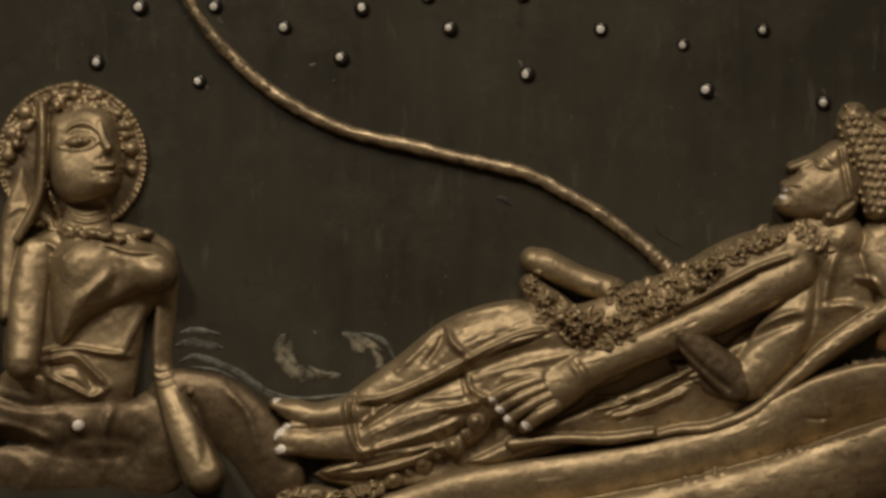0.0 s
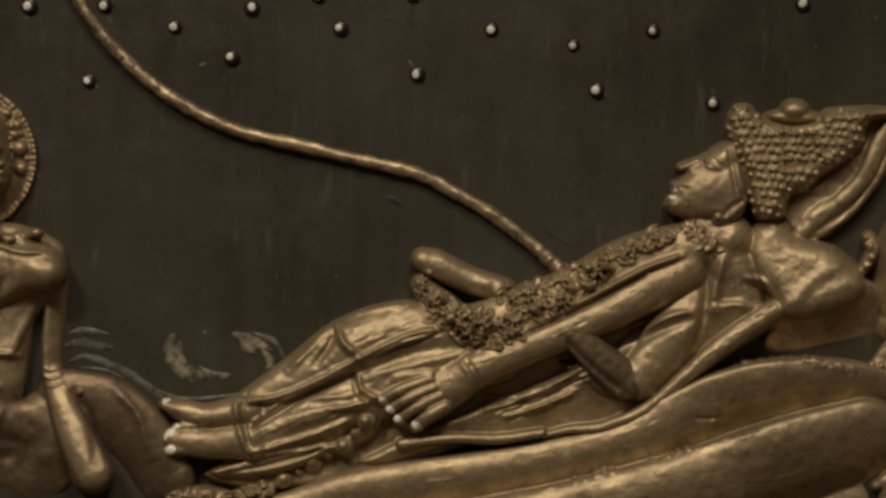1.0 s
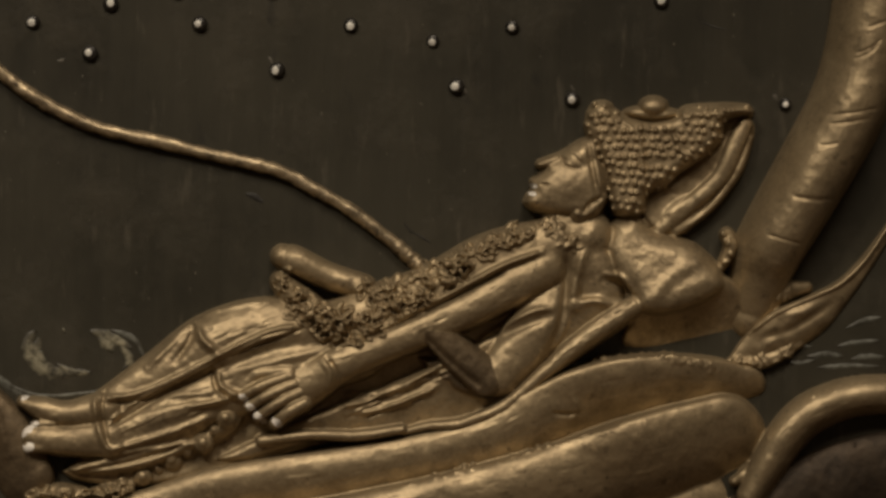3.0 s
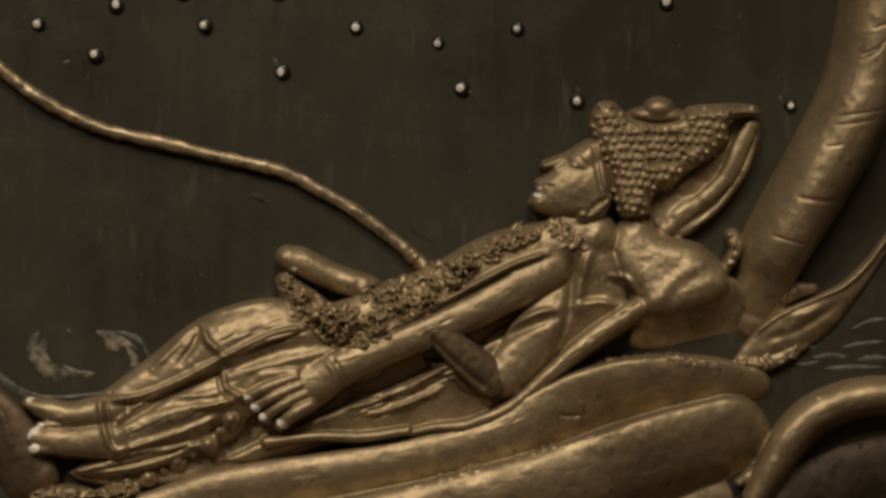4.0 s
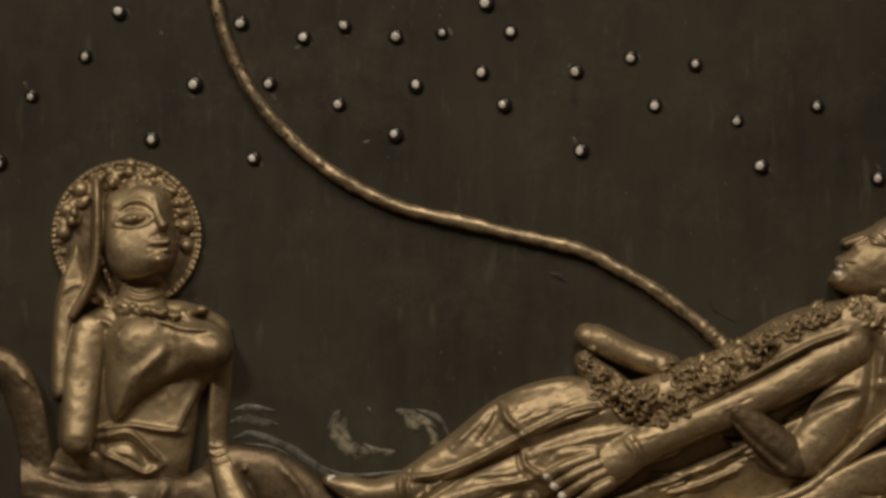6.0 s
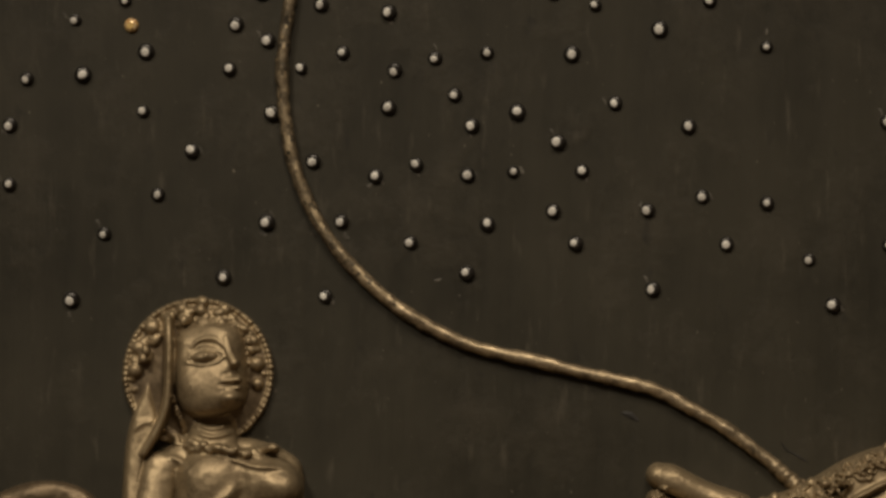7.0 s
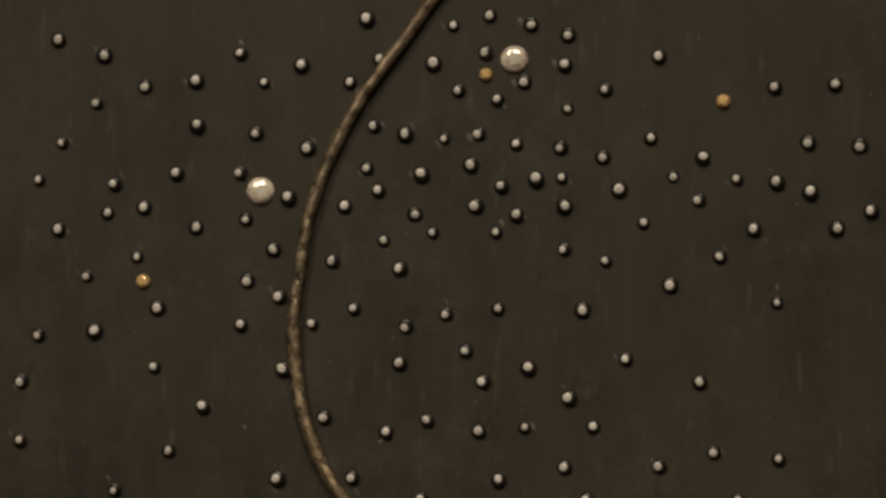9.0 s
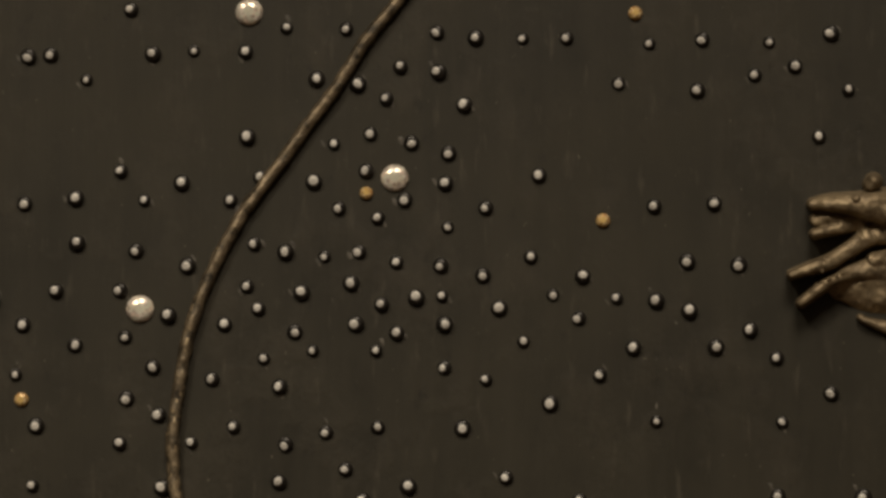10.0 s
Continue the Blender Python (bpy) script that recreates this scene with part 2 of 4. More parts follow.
    def fold(self, pts, width, rise):
        """A raised fold (or, with a negative rise, a cut) that follows a bent line over what is there."""
        got = self._line([(a, b, width) for a, b in pts])
        if got is None:
            return
        win, d, side, _ = got
        p = bend(pts, 6)
        ends = np.minimum(np.hypot(self.u[win] - p[0, 0], self.v[win] - p[0, 1]), np.hypot(self.u[win] - p[-1, 0], self.v[win] - p[-1, 1]))
        self.h[win] += rise * np.exp(-(d / width) ** 2) * np.clip(0.35 + ends / (4 * width), 0, 1)

    def bead(self, u, v, r, rise=1.0, sink=0.3, long=1.0, turn=0.0):
        """A small grain set on what is there."""
        g = self.step
        reach = r * max(long, 1) + g
        i0, j0 = int((v - reach - self.v[0, 0]) / g), int((u - reach - self.u[0, 0]) / g)
        i1, j1 = int((v + reach - self.v[0, 0]) / g) + 2, int((u + reach - self.u[0, 0]) / g) + 2
        if i0 < 0 or j0 < 0 or i1 >= self.h.shape[0] or j1 >= self.h.shape[1]:
            return
        win = (slice(i0, i1), slice(j0, j1))
        x, y = self.u[win] - u, self.v[win] - v
        c, s = math.cos(turn), math.sin(turn)
        q = np.hypot((x * c + y * s) / long, y * c - x * s) / r
        base = float(self.h[(i0 + i1) // 2, (j0 + j1) // 2]) - sink * r
        z = base + rise * r * np.sqrt(np.clip(1 - q * q, 0, 1))
        self.h[win] = np.where(q < 1, np.maximum(self.h[win], z), self.h[win])

    def curl(self, u, v, r, long=1.4, turn=0.0):
        """A curled petal: a raised lip round a hollow, tipped to one side."""
        g = self.step
        reach = r * long + g
        i0, j0 = int((v - reach - self.v[0, 0]) / g), int((u - reach - self.u[0, 0]) / g)
        i1, j1 = int((v + reach - self.v[0, 0]) / g) + 2, int((u + reach - self.u[0, 0]) / g) + 2
        if i0 < 0 or j0 < 0 or i1 >= self.h.shape[0] or j1 >= self.h.shape[1]:
            return
        win = (slice(i0, i1), slice(j0, j1))
        x, y = self.u[win] - u, self.v[win] - v
        c, s = math.cos(turn), math.sin(turn)
        p, q = (x * c + y * s) / long, y * c - x * s
        d = np.hypot(p, q) / r
        lift = 1.0 * r * np.exp(-((d - 0.66) / 0.26) ** 2) * (0.75 + 0.45 * p / r) - 0.25 * r * np.exp(-(d / 0.4) ** 2)
        self.h[win] += np.where((d < 1.25) & (self.h[win] > 12), lift, 0)

    def scratches(self, line, half, count, rng, long=26.0, rise=2.0):
        """Scrapes and brush marks that run along a line."""
        p = bend(line, 20)
        for _ in range(count):
            i = rng.randrange(len(p) - 1)
            d = (p[i + 1] - p[i])[:2]
            d = d / max(np.hypot(*d), 1e-6)
            o, k = rng.uniform(-half, half), rng.uniform(0.3, 1.0) * long
            a = p[i][:2] + o * np.array((-d[1], d[0]))
            self.fold([tuple(a - d * k), tuple(a + (rng.uniform(-2, 2), rng.uniform(-2, 2))), tuple(a + d * k)], rng.uniform(1.5, 3.2), rng.choice((-1, -1, 1)) * rise * rng.uniform(0.4, 1.2))

    def rough(self, size, amount, where=None):
        """Hand-modelled unevenness: a smooth random field."""
        rng = np.random.RandomState(int(size * 7) + 3)
        n, m = int(self.h.shape[0] * self.step / size) + 3, int(self.h.shape[1] * self.step / size) + 3
        f = rng.uniform(-1, 1, (n, m))
        y, x = (self.v - self.v[0, 0]) / size, (self.u - self.u[0, 0]) / size
        i, j = y.astype(int), x.astype(int)
        a, b = y - i, x - j
        a, b = a * a * (3 - 2 * a), b * b * (3 - 2 * b)
        z = (f[i, j] * (1 - a) + f[i + 1, j] * a) * (1 - b) + (f[i, j + 1] * (1 - a) + f[i + 1, j + 1] * a) * b
        self.h += amount * (z if where is None else z * where)

    def paint(self, u, v, ru, rv, turn=0.0):
        c, s = math.cos(radians(turn)), math.sin(radians(turn))
        x, y = self.u - u, self.v - v
        self.white |= np.hypot((x * c + y * s) / ru, (y * c - x * s) / rv) < 1

    def soften(self, times=1):
        for _ in range(times):
            p = np.pad(self.h, 1, mode="edge")
            self.h = (4 * self.h + p[:-2, 1:-1] + p[2:, 1:-1] + p[1:-1, :-2] + p[1:-1, 2:]) / 8

    def build(self, name, mats):
        h = np.maximum(self.h, -6.0)
        k = UNIT * (1.0 - h / FAR)
        xyz = np.stack([(self.u - U0) * k, -h * UNIT, EYE + (V0 - self.v) * k], -1).reshape(-1, 3)
        n, m = h.shape
        idx = np.arange(n * m).reshape(n, m)
        live = np.maximum.reduce([h[:-1, :-1], h[1:, :-1], h[:-1, 1:], h[1:, 1:]]) > -5.9
        quads = np.stack([idx[:-1, :-1], idx[1:, :-1], idx[1:, 1:], idx[:-1, 1:]], -1)[live]
        slots = (self.white.astype(np.int32) + 2 * self.second)[:-1, :-1][live].astype(np.int32)
        used = np.unique(quads)
        remap = np.zeros(n * m, np.int64)
        remap[used] = np.arange(len(used))
        quads = remap[quads]
        me = bpy.data.meshes.new(name)
        me.vertices.add(len(used))
        me.vertices.foreach_set("co", xyz[used].ravel())
        me.loops.add(quads.size)
        me.loops.foreach_set("vertex_index", quads.ravel().astype(np.int32))
        me.polygons.add(len(quads))
        me.polygons.foreach_set("loop_start", np.arange(0, quads.size, 4, dtype=np.int32))
        for mm in mats:
            me.materials.append(mm)
        if len(mats) > 1:
            me.polygons.foreach_set("material_index", slots)
        me.polygons.foreach_set("use_smooth", np.ones(len(quads), bool))
        me.update(calc_edges=True)
        me.validate()
        return new(name, me)


# ---- the setting: plate and closed room ----
def plate():
    lo, hi = at(-1300, 1250), at(2450, -1450)
    nu, nv = 60, 44
    verts, faces = [], []
    for j in range(nv + 1):
        for i in range(nu + 1):
            x, z = lo.x + (hi.x - lo.x) * i / nu, lo.z + (hi.z - lo.z) * j / nv
            verts.append((x, -0.00016 * (1 + noise.noise((x * 14, z * 14, 0.3))) + 0.00016, z))
    for j in range(nv):
        for i in range(nu):
            a = j * (nu + 1) + i
            faces.append((a, a + 1, a + nu + 2, a + nu + 1))
    back = len(verts)
    for x, z in ((lo.x, lo.z), (hi.x, lo.z), (hi.x, hi.z), (lo.x, hi.z)):
        verts.append((x, 0.025, z))
    faces.append((back, back + 3, back + 2, back + 1))
    rim = [[i for i in range(nu + 1)], [j * (nu + 1) + nu for j in range(nv + 1)],
           [nv * (nu + 1) + i for i in range(nu, -1, -1)], [j * (nu + 1) for j in range(nv, -1, -1)]]
    for k, line in enumerate(rim):
        faces.append(tuple(reversed(line)) + (back + k, back + (k + 1) % 4))
    ob = mesh_object("wall_panel", verts, faces, [PLATE])
    return tagged(ob, "dark olive-black painted relief panel hung on the wall", "panel", kind="structure")


plate()
for name, lo, hi, mat in (
        ("wall_north", (-2.5, 0.03, 0), (2.5, 0.15, 4.5), PLASTER), ("wall_south", (-2.5, -4.62, 0), (2.5, -4.5, 4.5), PLASTER),
        ("wall_west", (-2.62, -4.62, 0), (-2.5, 0.15, 4.5), PLASTER), ("wall_east", (2.5, -4.62, 0), (2.62, 0.15, 4.5), PLASTER),
        ("floor", (-2.62, -4.62, -0.1), (2.62, 0.15, 0), BOARD), ("ceiling", (-2.62, -4.62, 4.5), (2.62, 0.15, 4.6), PLASTER)):
    tagged(box(name, lo, hi, mat), "plain dim " + name.split("_")[0] + " of the gallery room", name.split("_")[0], kind="structure")


# ---- the reclining figure ----
def reclining():
    K = Relief(440, 150, 1800, 960)
    K.u -= 435.0    # its own origin
    K.v -= 4.0
    rng = random.Random(5)
    # couch cloth under the figure, with its rolled hem
    K.slab([(120, 835), (200, 780), (330, 720), (520, 640), (640, 600), (900, 520), (1010, 460), (1090, 480), (1125, 538), (1045, 600), (965, 668), (905, 716), (835, 750), (715, 770), (600, 782), (450, 830), (330, 850), (240, 862), (150, 850)], 14, 12, 10)
    K.slab([(385, 815), (500, 760), (700, 680), (900, 590), (1010, 530), (1125, 538), (1045, 600), (965, 668), (905, 716), (835, 750), (715, 770), (600, 778), (450, 818)], 20, 22, 14, tip=(-0.08, -0.26))
    K.limb([(470, 782, 9, 52), (560, 772, 8, 56), (640, 774, 9, 56), (712, 764, 8, 58), (718, 762, 7, 58)], 4)
    K.limb([(722, 768, 6, 50), (770, 757, 7, 56), (830, 752, 9, 58), (905, 720, 11, 60), (965, 670, 13, 62), (1045, 604, 18, 60), (1132, 545, 19, 52)], 5)
    for a in ((610, 722, 690, 700), (640, 735, 730, 712), (660, 705, 760, 672), (620, 700, 700, 690), (690, 722, 780, 690), (700, 690, 790, 650)):
        K.fold([(a[0], a[1]), ((a[0] + a[2]) / 2, (a[1] + a[3]) / 2 + 3), (a[2], a[3])], 4, 6)
    # far leg and foot
    K.limb([(560, 585, 52, 30), (470, 588, 58, 32), (385, 617, 60, 32), (290, 668, 44, 30), (200, 716, 28, 30)], 8, 0.8)
    K.limb([(195, 725, 30, 38), (130, 735, 23, 38), (80, 722, 18, 36), (52, 712, 9, 34)], 6)
    # near leg and foot
    K.limb([(640, 625, 50, 40), (540, 648, 58, 42), (430, 682, 56, 40), (310, 738, 50, 38), (205, 778, 36, 38)], 7, 0.6)
    K.limb([(200, 776, 34, 46), (130, 780, 26, 44), (85, 776, 24, 40), (68, 772, 19, 38)], 5, 0.8)
    for a, b, r in ((62, 792, 11), (78, 777, 8), (80, 764, 8), (74, 752, 7), (84, 745, 6)):
        K.limb([(a + 30, b - 2, r, 46), (a, b, r, 42)], 2.5)
    # loose cloth below the near leg
    K.slab([(130, 830), (190, 812), (300, 782), (400, 735), (440, 720), (425, 765), (330, 808), (240, 836), (150, 838)], 26, 26, 16)
    for line, w, r in (
            ([(186, 690), (176, 718), (188, 775), (206, 805)], 5, 9), ([(196, 692), (190, 725), (200, 785)], 3.5, -7),
            ([(190, 705), (250, 698), (330, 664), (420, 618), (480, 591), (536, 578)], 5, 9), ([(200, 716), (262, 708), (340, 674), (425, 628), (540, 586)], 3, -7),
            ([(200, 750), (250, 712), (320, 676), (400, 640), (470, 604), (535, 588)], 4.5, 8), ([(205, 757), (300, 700), (400, 652)], 4, -6),
            ([(350, 556), (365, 600), (395, 628)], 7, 12), ([(360, 566), (340, 610), (318, 640)], 6, -9), ([(345, 566), (310, 610), (270, 650)], 7, 8),
            ([(300, 602), (350, 562), (430, 540), (480, 535)], 6, 7),
            ([(392, 655), (400, 685), (432, 704)], 5, 9), ([(384, 660), (392, 692), (420, 712)], 4, -7),
            ([(135, 827), (220, 806), (300, 792), (350, 785)], 5, 8), ([(150, 834), (240, 818), (330, 788), (400, 745)], 4, -7), ([(200, 800), (300, 770), (380, 740)], 6, 8),
            ([(250, 740), (330, 720), (420, 700)], 8, 5), ([(345, 722), (395, 712), (430, 700)], 5, 9), ([(300, 700), (360, 698), (400, 690)], 6, 5),
            ([(420, 660), (500, 640), (580, 622)], 8, 5), ([(210, 760), (280, 745), (350, 728)], 10, 5)):
        K.fold(line, w, r)
    # row of ornaments along the cloth
    for a, b, r in ((408, 742, 18), (368, 786, 18), (313, 816, 19), (262, 845, 17), (388, 764, 10), (340, 802, 9), (288, 832, 9), (225, 852, 10)):
        K.bead(a, b, r, 0.9, 0.1)
        K.bead(a - 2, b - 2, r * 0.5, 0.8, 0.2)
    K.pad(112, 876, 62, 22, 0, 12, 24, 4)
    K.pad(205, 872, 44, 18, -8, 12, 24, 4)
    for k in range(26):
        K.curl(rng.uniform(60, 245), rng.uniform(862, 890), rng.uniform(7, 12), rng.uniform(1.2, 2.2), rng.uniform(-0.4, 0.4))
    # trunk, then the further forearm
    K.limb([(560, 595, 46, 40), (660, 562, 48, 42), (780, 522, 52, 44), (880, 474, 58, 46), (990, 438, 50, 44)], 8, 0.7)
    K.limb([(508, 456, 20, 34), (530, 464, 24, 38), (585, 490, 22, 38), (650, 512, 22, 40)], 5)
    K.limb([(1000, 445, 40, 40), (1050, 470, 45, 38), (1070, 520, 45, 30)], 8, 0.6)
    # bent arm below: upper arm and the cut forearm that faces down
    K.limb([(1010, 505, 44, 34), (960, 580, 50, 44), (890, 668, 38, 50)], 6, 0.65)
    K.fold([(852, 612), (890, 585), (945, 556), (985, 548)], 6, 8)
    K.fold([(870, 618), (915, 590), (980, 562)], 8, -7)
    # near arm and hand
    K.limb([(975, 474, 40, 54), (890, 520, 37, 66), (800, 566, 33, 72), (690, 612, 30, 74), (600, 652, 33, 70), (550, 682, 40, 56), (522, 698, 40, 46)], 5, 0.8)
    K.fold([(576, 640), (590, 662), (592, 700)], 5, 6)
    K.fold([(586, 636), (602, 660), (606, 690)], 4, -6)
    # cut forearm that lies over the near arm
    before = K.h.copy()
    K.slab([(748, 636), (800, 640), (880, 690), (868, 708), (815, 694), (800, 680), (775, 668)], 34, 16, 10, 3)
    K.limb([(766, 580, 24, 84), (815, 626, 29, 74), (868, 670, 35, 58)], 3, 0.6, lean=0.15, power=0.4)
    # The cut forearm takes the darker brown slot.
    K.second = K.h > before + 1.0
    K.fold([(756, 596), (806, 644), (862, 690)], 7, -6)
    for a, b, c, d, r in ((520, 668, 434, 703, 10), (528, 682, 448, 721, 10), (536, 698, 464, 739, 10), (546, 716, 494, 751, 12)):
        K.limb([(a, b, r + 1, 76), ((a + c) / 2, (b + d) / 2 - 3, r, 84), (c, d, r - 1, 72)], 1.5, 1.1)
    K.limb([(520, 660, 12, 72), (470, 662, 10, 72), (446, 676, 9, 66)], 2)
    for a, b, c, d in ((438, 706, 10, 6), (450, 722, 10, 6), (462, 737, 10, 6), (472, 746, 8, 5), (497, 750, 12, 6)):
        K.paint(a, b, c, d, 40)
    for a, b, c, d in ((56, 794, 9, 8), (62, 790, 8, 8), (49, 768, 8, 6), (60, 760, 8, 6), (70, 751, 8, 5), (54, 703, 8, 4)):
        K.paint(a, b, c, d, -25)
    # garland of small petals over breast and belly
    paths = ([(505, 498), (540, 545), (585, 585), (640, 588), (690, 556)], [(565, 528), (590, 556), (625, 572)], [(655, 520), (720, 492), (790, 470), (860, 438), (925, 408), (985, 384)],
             [(690, 552), (760, 520), (830, 482)], [(990, 400), (1020, 430), (1035, 420)])
    K.limb([(505, 500, 18, 34), (540, 542, 30, 46), (590, 578, 28, 54), (650, 580, 24, 60), (690, 552, 20, 62)], 5, 0.7)
    for line, half, count in zip(paths[:4], (22, 20, 19, 18), (110, 40, 130, 64)):
        p = bend(line, 12)
        for _ in range(count):
            q = p[rng.randrange(len(p))]
            K.curl(q[0] + rng.uniform(-half, half), q[1] + rng.uniform(-half, half), rng.uniform(5.5, 9.5), rng.uniform(1.2, 2.3), rng.uniform(0, 6.2))
    for line, half, count in zip(paths, (23, 20, 20, 18, 20), (30, 12, 40, 24, 44)):
        p = bend(line, 12)
        for _ in range(count):
            q = p[rng.randrange(len(p))]
            K.bead(q[0] + rng.uniform(-half, half), q[1] + rng.uniform(-half, half), rng.uniform(2.8, 5.4), 1.0, 0.25, rng.uniform(1.0, 2.6), rng.uniform(0, 3.1))
    for a, b, r in ((735, 465, 9), (755, 470, 9), (776, 468, 9), (712, 494, 9), (735, 500, 8), (790, 486, 8), (722, 452, 8), (800, 470, 7), (690, 500, 7)):
        K.bead(a, b, r, 1.2, 0.1)
    K.fold([(640, 598), (700, 572), (790, 530), (850, 498), (905, 470), (968, 448)], 5, 12)
    K.fold([(648, 604), (705, 580), (800, 536), (900, 482)], 4, -8)
    # strap and collar cloth
    K.fold([(1045, 440), (1032, 490), (1024, 545)], 9, 10)
    K.fold([(1012, 450), (1010, 520), (1000, 580), (975, 640)], 7, -9)
    K.fold([(1030, 545), (1060, 535), (1095, 545)], 8, 8)
    # face
    K.limb([(1005, 400, 38, 30), (1050, 420, 46, 32)], 8, 0.8)
    K.slab([(1052, 244), (1030, 254), (1008, 266), (985, 278), (970, 282), (960, 286), (958, 292), (966, 299), (971, 305), (961, 314), (951, 322), (947, 328), (952, 333), (947, 339), (945, 345), (938, 353), (936, 362), (950, 373), (985, 384), (1055, 388), (1085, 345), (1078, 290), (1062, 250)], 26, 40, 26, 4, tip=(0.06, 0.12))
    K.pad(1020, 330, 70, 48, -18, 44, 34, 26, 0.8)
    K.pad(1035, 280, 46, 24, -38, 46, 24, 18, 0.8)
    K.limb([(995, 283, 7, 52), (975, 290, 6, 55), (964, 293, 4, 54)], 8)
    K.limb([(968, 319, 7, 50), (954, 324, 5, 48)], 8)
    K.limb([(970, 335, 7, 50), (956, 337, 5, 48)], 8)
    K.pad(958, 354, 18, 15, -20, 48, 16, 10)
    K.fold([(974, 302), (984, 307), (990, 302)], 3, -2)
    K.fold([(962, 328), (980, 329)], 2.6, -5)
    for line, w, r in (([(1003, 284), (1010, 295), (1031, 301)], 2.4, -4), ([(1001, 276), (1018, 283), (1034, 296)], 2.8, 4), ([(1006, 291), (1016, 291), (1026, 297)], 4, 3), ([(1000, 267), (1024, 270), (1045, 288)], 3.2, 3), ([(1050, 252), (1058, 300), (1066, 340)], 4, -5), ([(1060, 250), (1068, 300), (1076, 340)], 5, 6)):
        K.fold(line, w, r)
    K.limb([(1072, 350, 12, 60), (1060, 370, 14, 64), (1035, 382, 15, 62)], 3, 0.7)
    K.fold([(1075, 352), (1055, 362), (1045, 376)], 3.5, -8)
    K.fold([(1080, 362), (1062, 382), (1040, 392)], 3.5, -6)
    K.bead(1032, 380, 7, 1.0, 0.2)
    for a, b, c, d in ((952, 330, 7, 4), (950, 344, 8, 4)):
        K.paint(a, b, c, d, 15)
    # crown: a soft cap set with rows of pearls
    cap = K.slab([(1048, 200), (1062, 182), (1085, 180), (1102, 196), (1130, 208), (1200, 206), (1225, 188), (1290, 183), (1335, 186), (1346, 202), (1302, 214), (1290, 250), (1262, 278), (1215, 310), (1192, 332), (1160, 346), (1148, 382), (1098, 384), (1086, 345), (1072, 290), (1046, 235)], 22, 44, 24, 4)
    for line, w, r in (([(1110, 212), (1140, 240), (1148, 290), (1152, 340)], 3, 5), ([(1150, 216), (1154, 280), (1158, 335)], 3, -4), ([(1202, 228), (1216, 268), (1262, 284)], 3.5, 5), ([(1205, 250), (1220, 285), (1240, 292)], 3, -4), ([(1215, 212), (1260, 200), (1300, 206)], 3.5, 5), ([(1300, 208), (1345, 205)], 3.5, 5)):
        K.fold(line, w, r)
    for j in range(-1, 14):
        wide = 15.4 - 0.22 * j
        for i in range(22):
            a = 1048 + i * wide + wide / 2 * (j % 2) + rng.uniform(-2.6, 2.6)
            b = 184 + j * 15.6 + 0.00055 * (a - 1150) ** 2 * (j < 7) + 0.10 * (a - 1100) * (j > 6) + rng.uniform(-2.4, 2.4)
            if a > 1120 and b < 226 and a < 1218:
                continue
            gi, gj = int((b - K.v[0, 0]) / K.step), int((a - K.u[0, 0]) / K.step)
            if a < 1350 and cap[gi, gj] and rng.random() < 0.95:
                K.bead(a, b, rng.uniform(3.8, 5.6), 1.35, 0.0, rng.uniform(1.0, 1.3), rng.uniform(0, 3))
    # flat boss with its button, between the two lobes
    K.pad(1168, 203, 44, 13, 3, 42, 18, 3)
    K.fold([(1122, 206), (1165, 216), (1212, 208)], 3.5, -9)
    K.pad(1168, 190, 23, 17, 0, 50, 20, 3)
    # arm that props the head: a hollow palm side, its bright edge and a thin second edge
    K.slab([(1146, 384), (1160, 345), (1200, 322), (1240, 292), (1285, 250), (1296, 212), (1335, 205), (1350, 225), (1345, 262), (1322, 310), (1282, 356), (1238, 405), (1212, 420), (1180, 416), (1158, 402)], 8, 16, 12, 5, tip=(0.0, 0.04))
    K.pad(1212, 372, 36, 15, -38, 20, 16, 14, 0.9)
    K.limb([(1178, 412, 12, 22), (1240, 360, 14, 28), (1290, 313, 15, 30), (1316, 258, 16, 30), (1333, 222, 13, 28)], 7, 0.8)
    K.limb([(1204, 420, 5, 20), (1270, 370, 6, 24), (1320, 304, 7, 24), (1342, 245, 5, 22)], 3)
    K.limb([(1300, 418, 12, 30), (1308, 440, 13, 32), (1290, 474, 9, 26)], 4)
    for k in range(12):
        K.bead(rng.uniform(1294, 1322), rng.uniform(412, 470), rng.uniform(3, 6), 1.1, 0.1, rng.uniform(1, 1.6), rng.uniform(0, 3))
    # shoulder cushion, and the dark underside that it leans on
    K.slab([(1135, 560), (1200, 515), (1275, 490), (1315, 505), (1338, 550), (1320, 610), (1250, 632), (1165, 630), (1110, 612)], 4, 16, 16, 14, tip=(-0.12, -0.55))
    K.slab([(1092, 392), (1120, 380), (1146, 384), (1172, 412), (1240, 432), (1288, 478), (1292, 515), (1245, 545), (1180, 560), (1140, 552), (1125, 520), (1098, 490), (1080, 440)], 26, 42, 40, 8, tip=(0.02, 0.18))
    K.fold([(1085, 488), (1112, 494), (1130, 520)], 5, 8)
    K.fold([(1080, 498), (1105, 508), (1122, 535)], 6, -9)
    K.fold([(1150, 556), (1185, 510), (1235, 470), (1268, 455)], 14, 3)
    K.fold([(1180, 548), (1215, 500), (1262, 478)], 10, -2.5)
    K.fold([(1245, 430), (1265, 425), (1290, 405)], 6, 8)
    K.scratches([(620, 735), (700, 705), (790, 670)], 30, 34, rng, 30, 4.0)
    K.scratches([(480, 660), (540, 640), (600, 625)], 30, 30, rng, 12, 0.9)
    K.scratches([(220, 770), (330, 720), (420, 690)], 40, 40, rng, 20, 1.4)
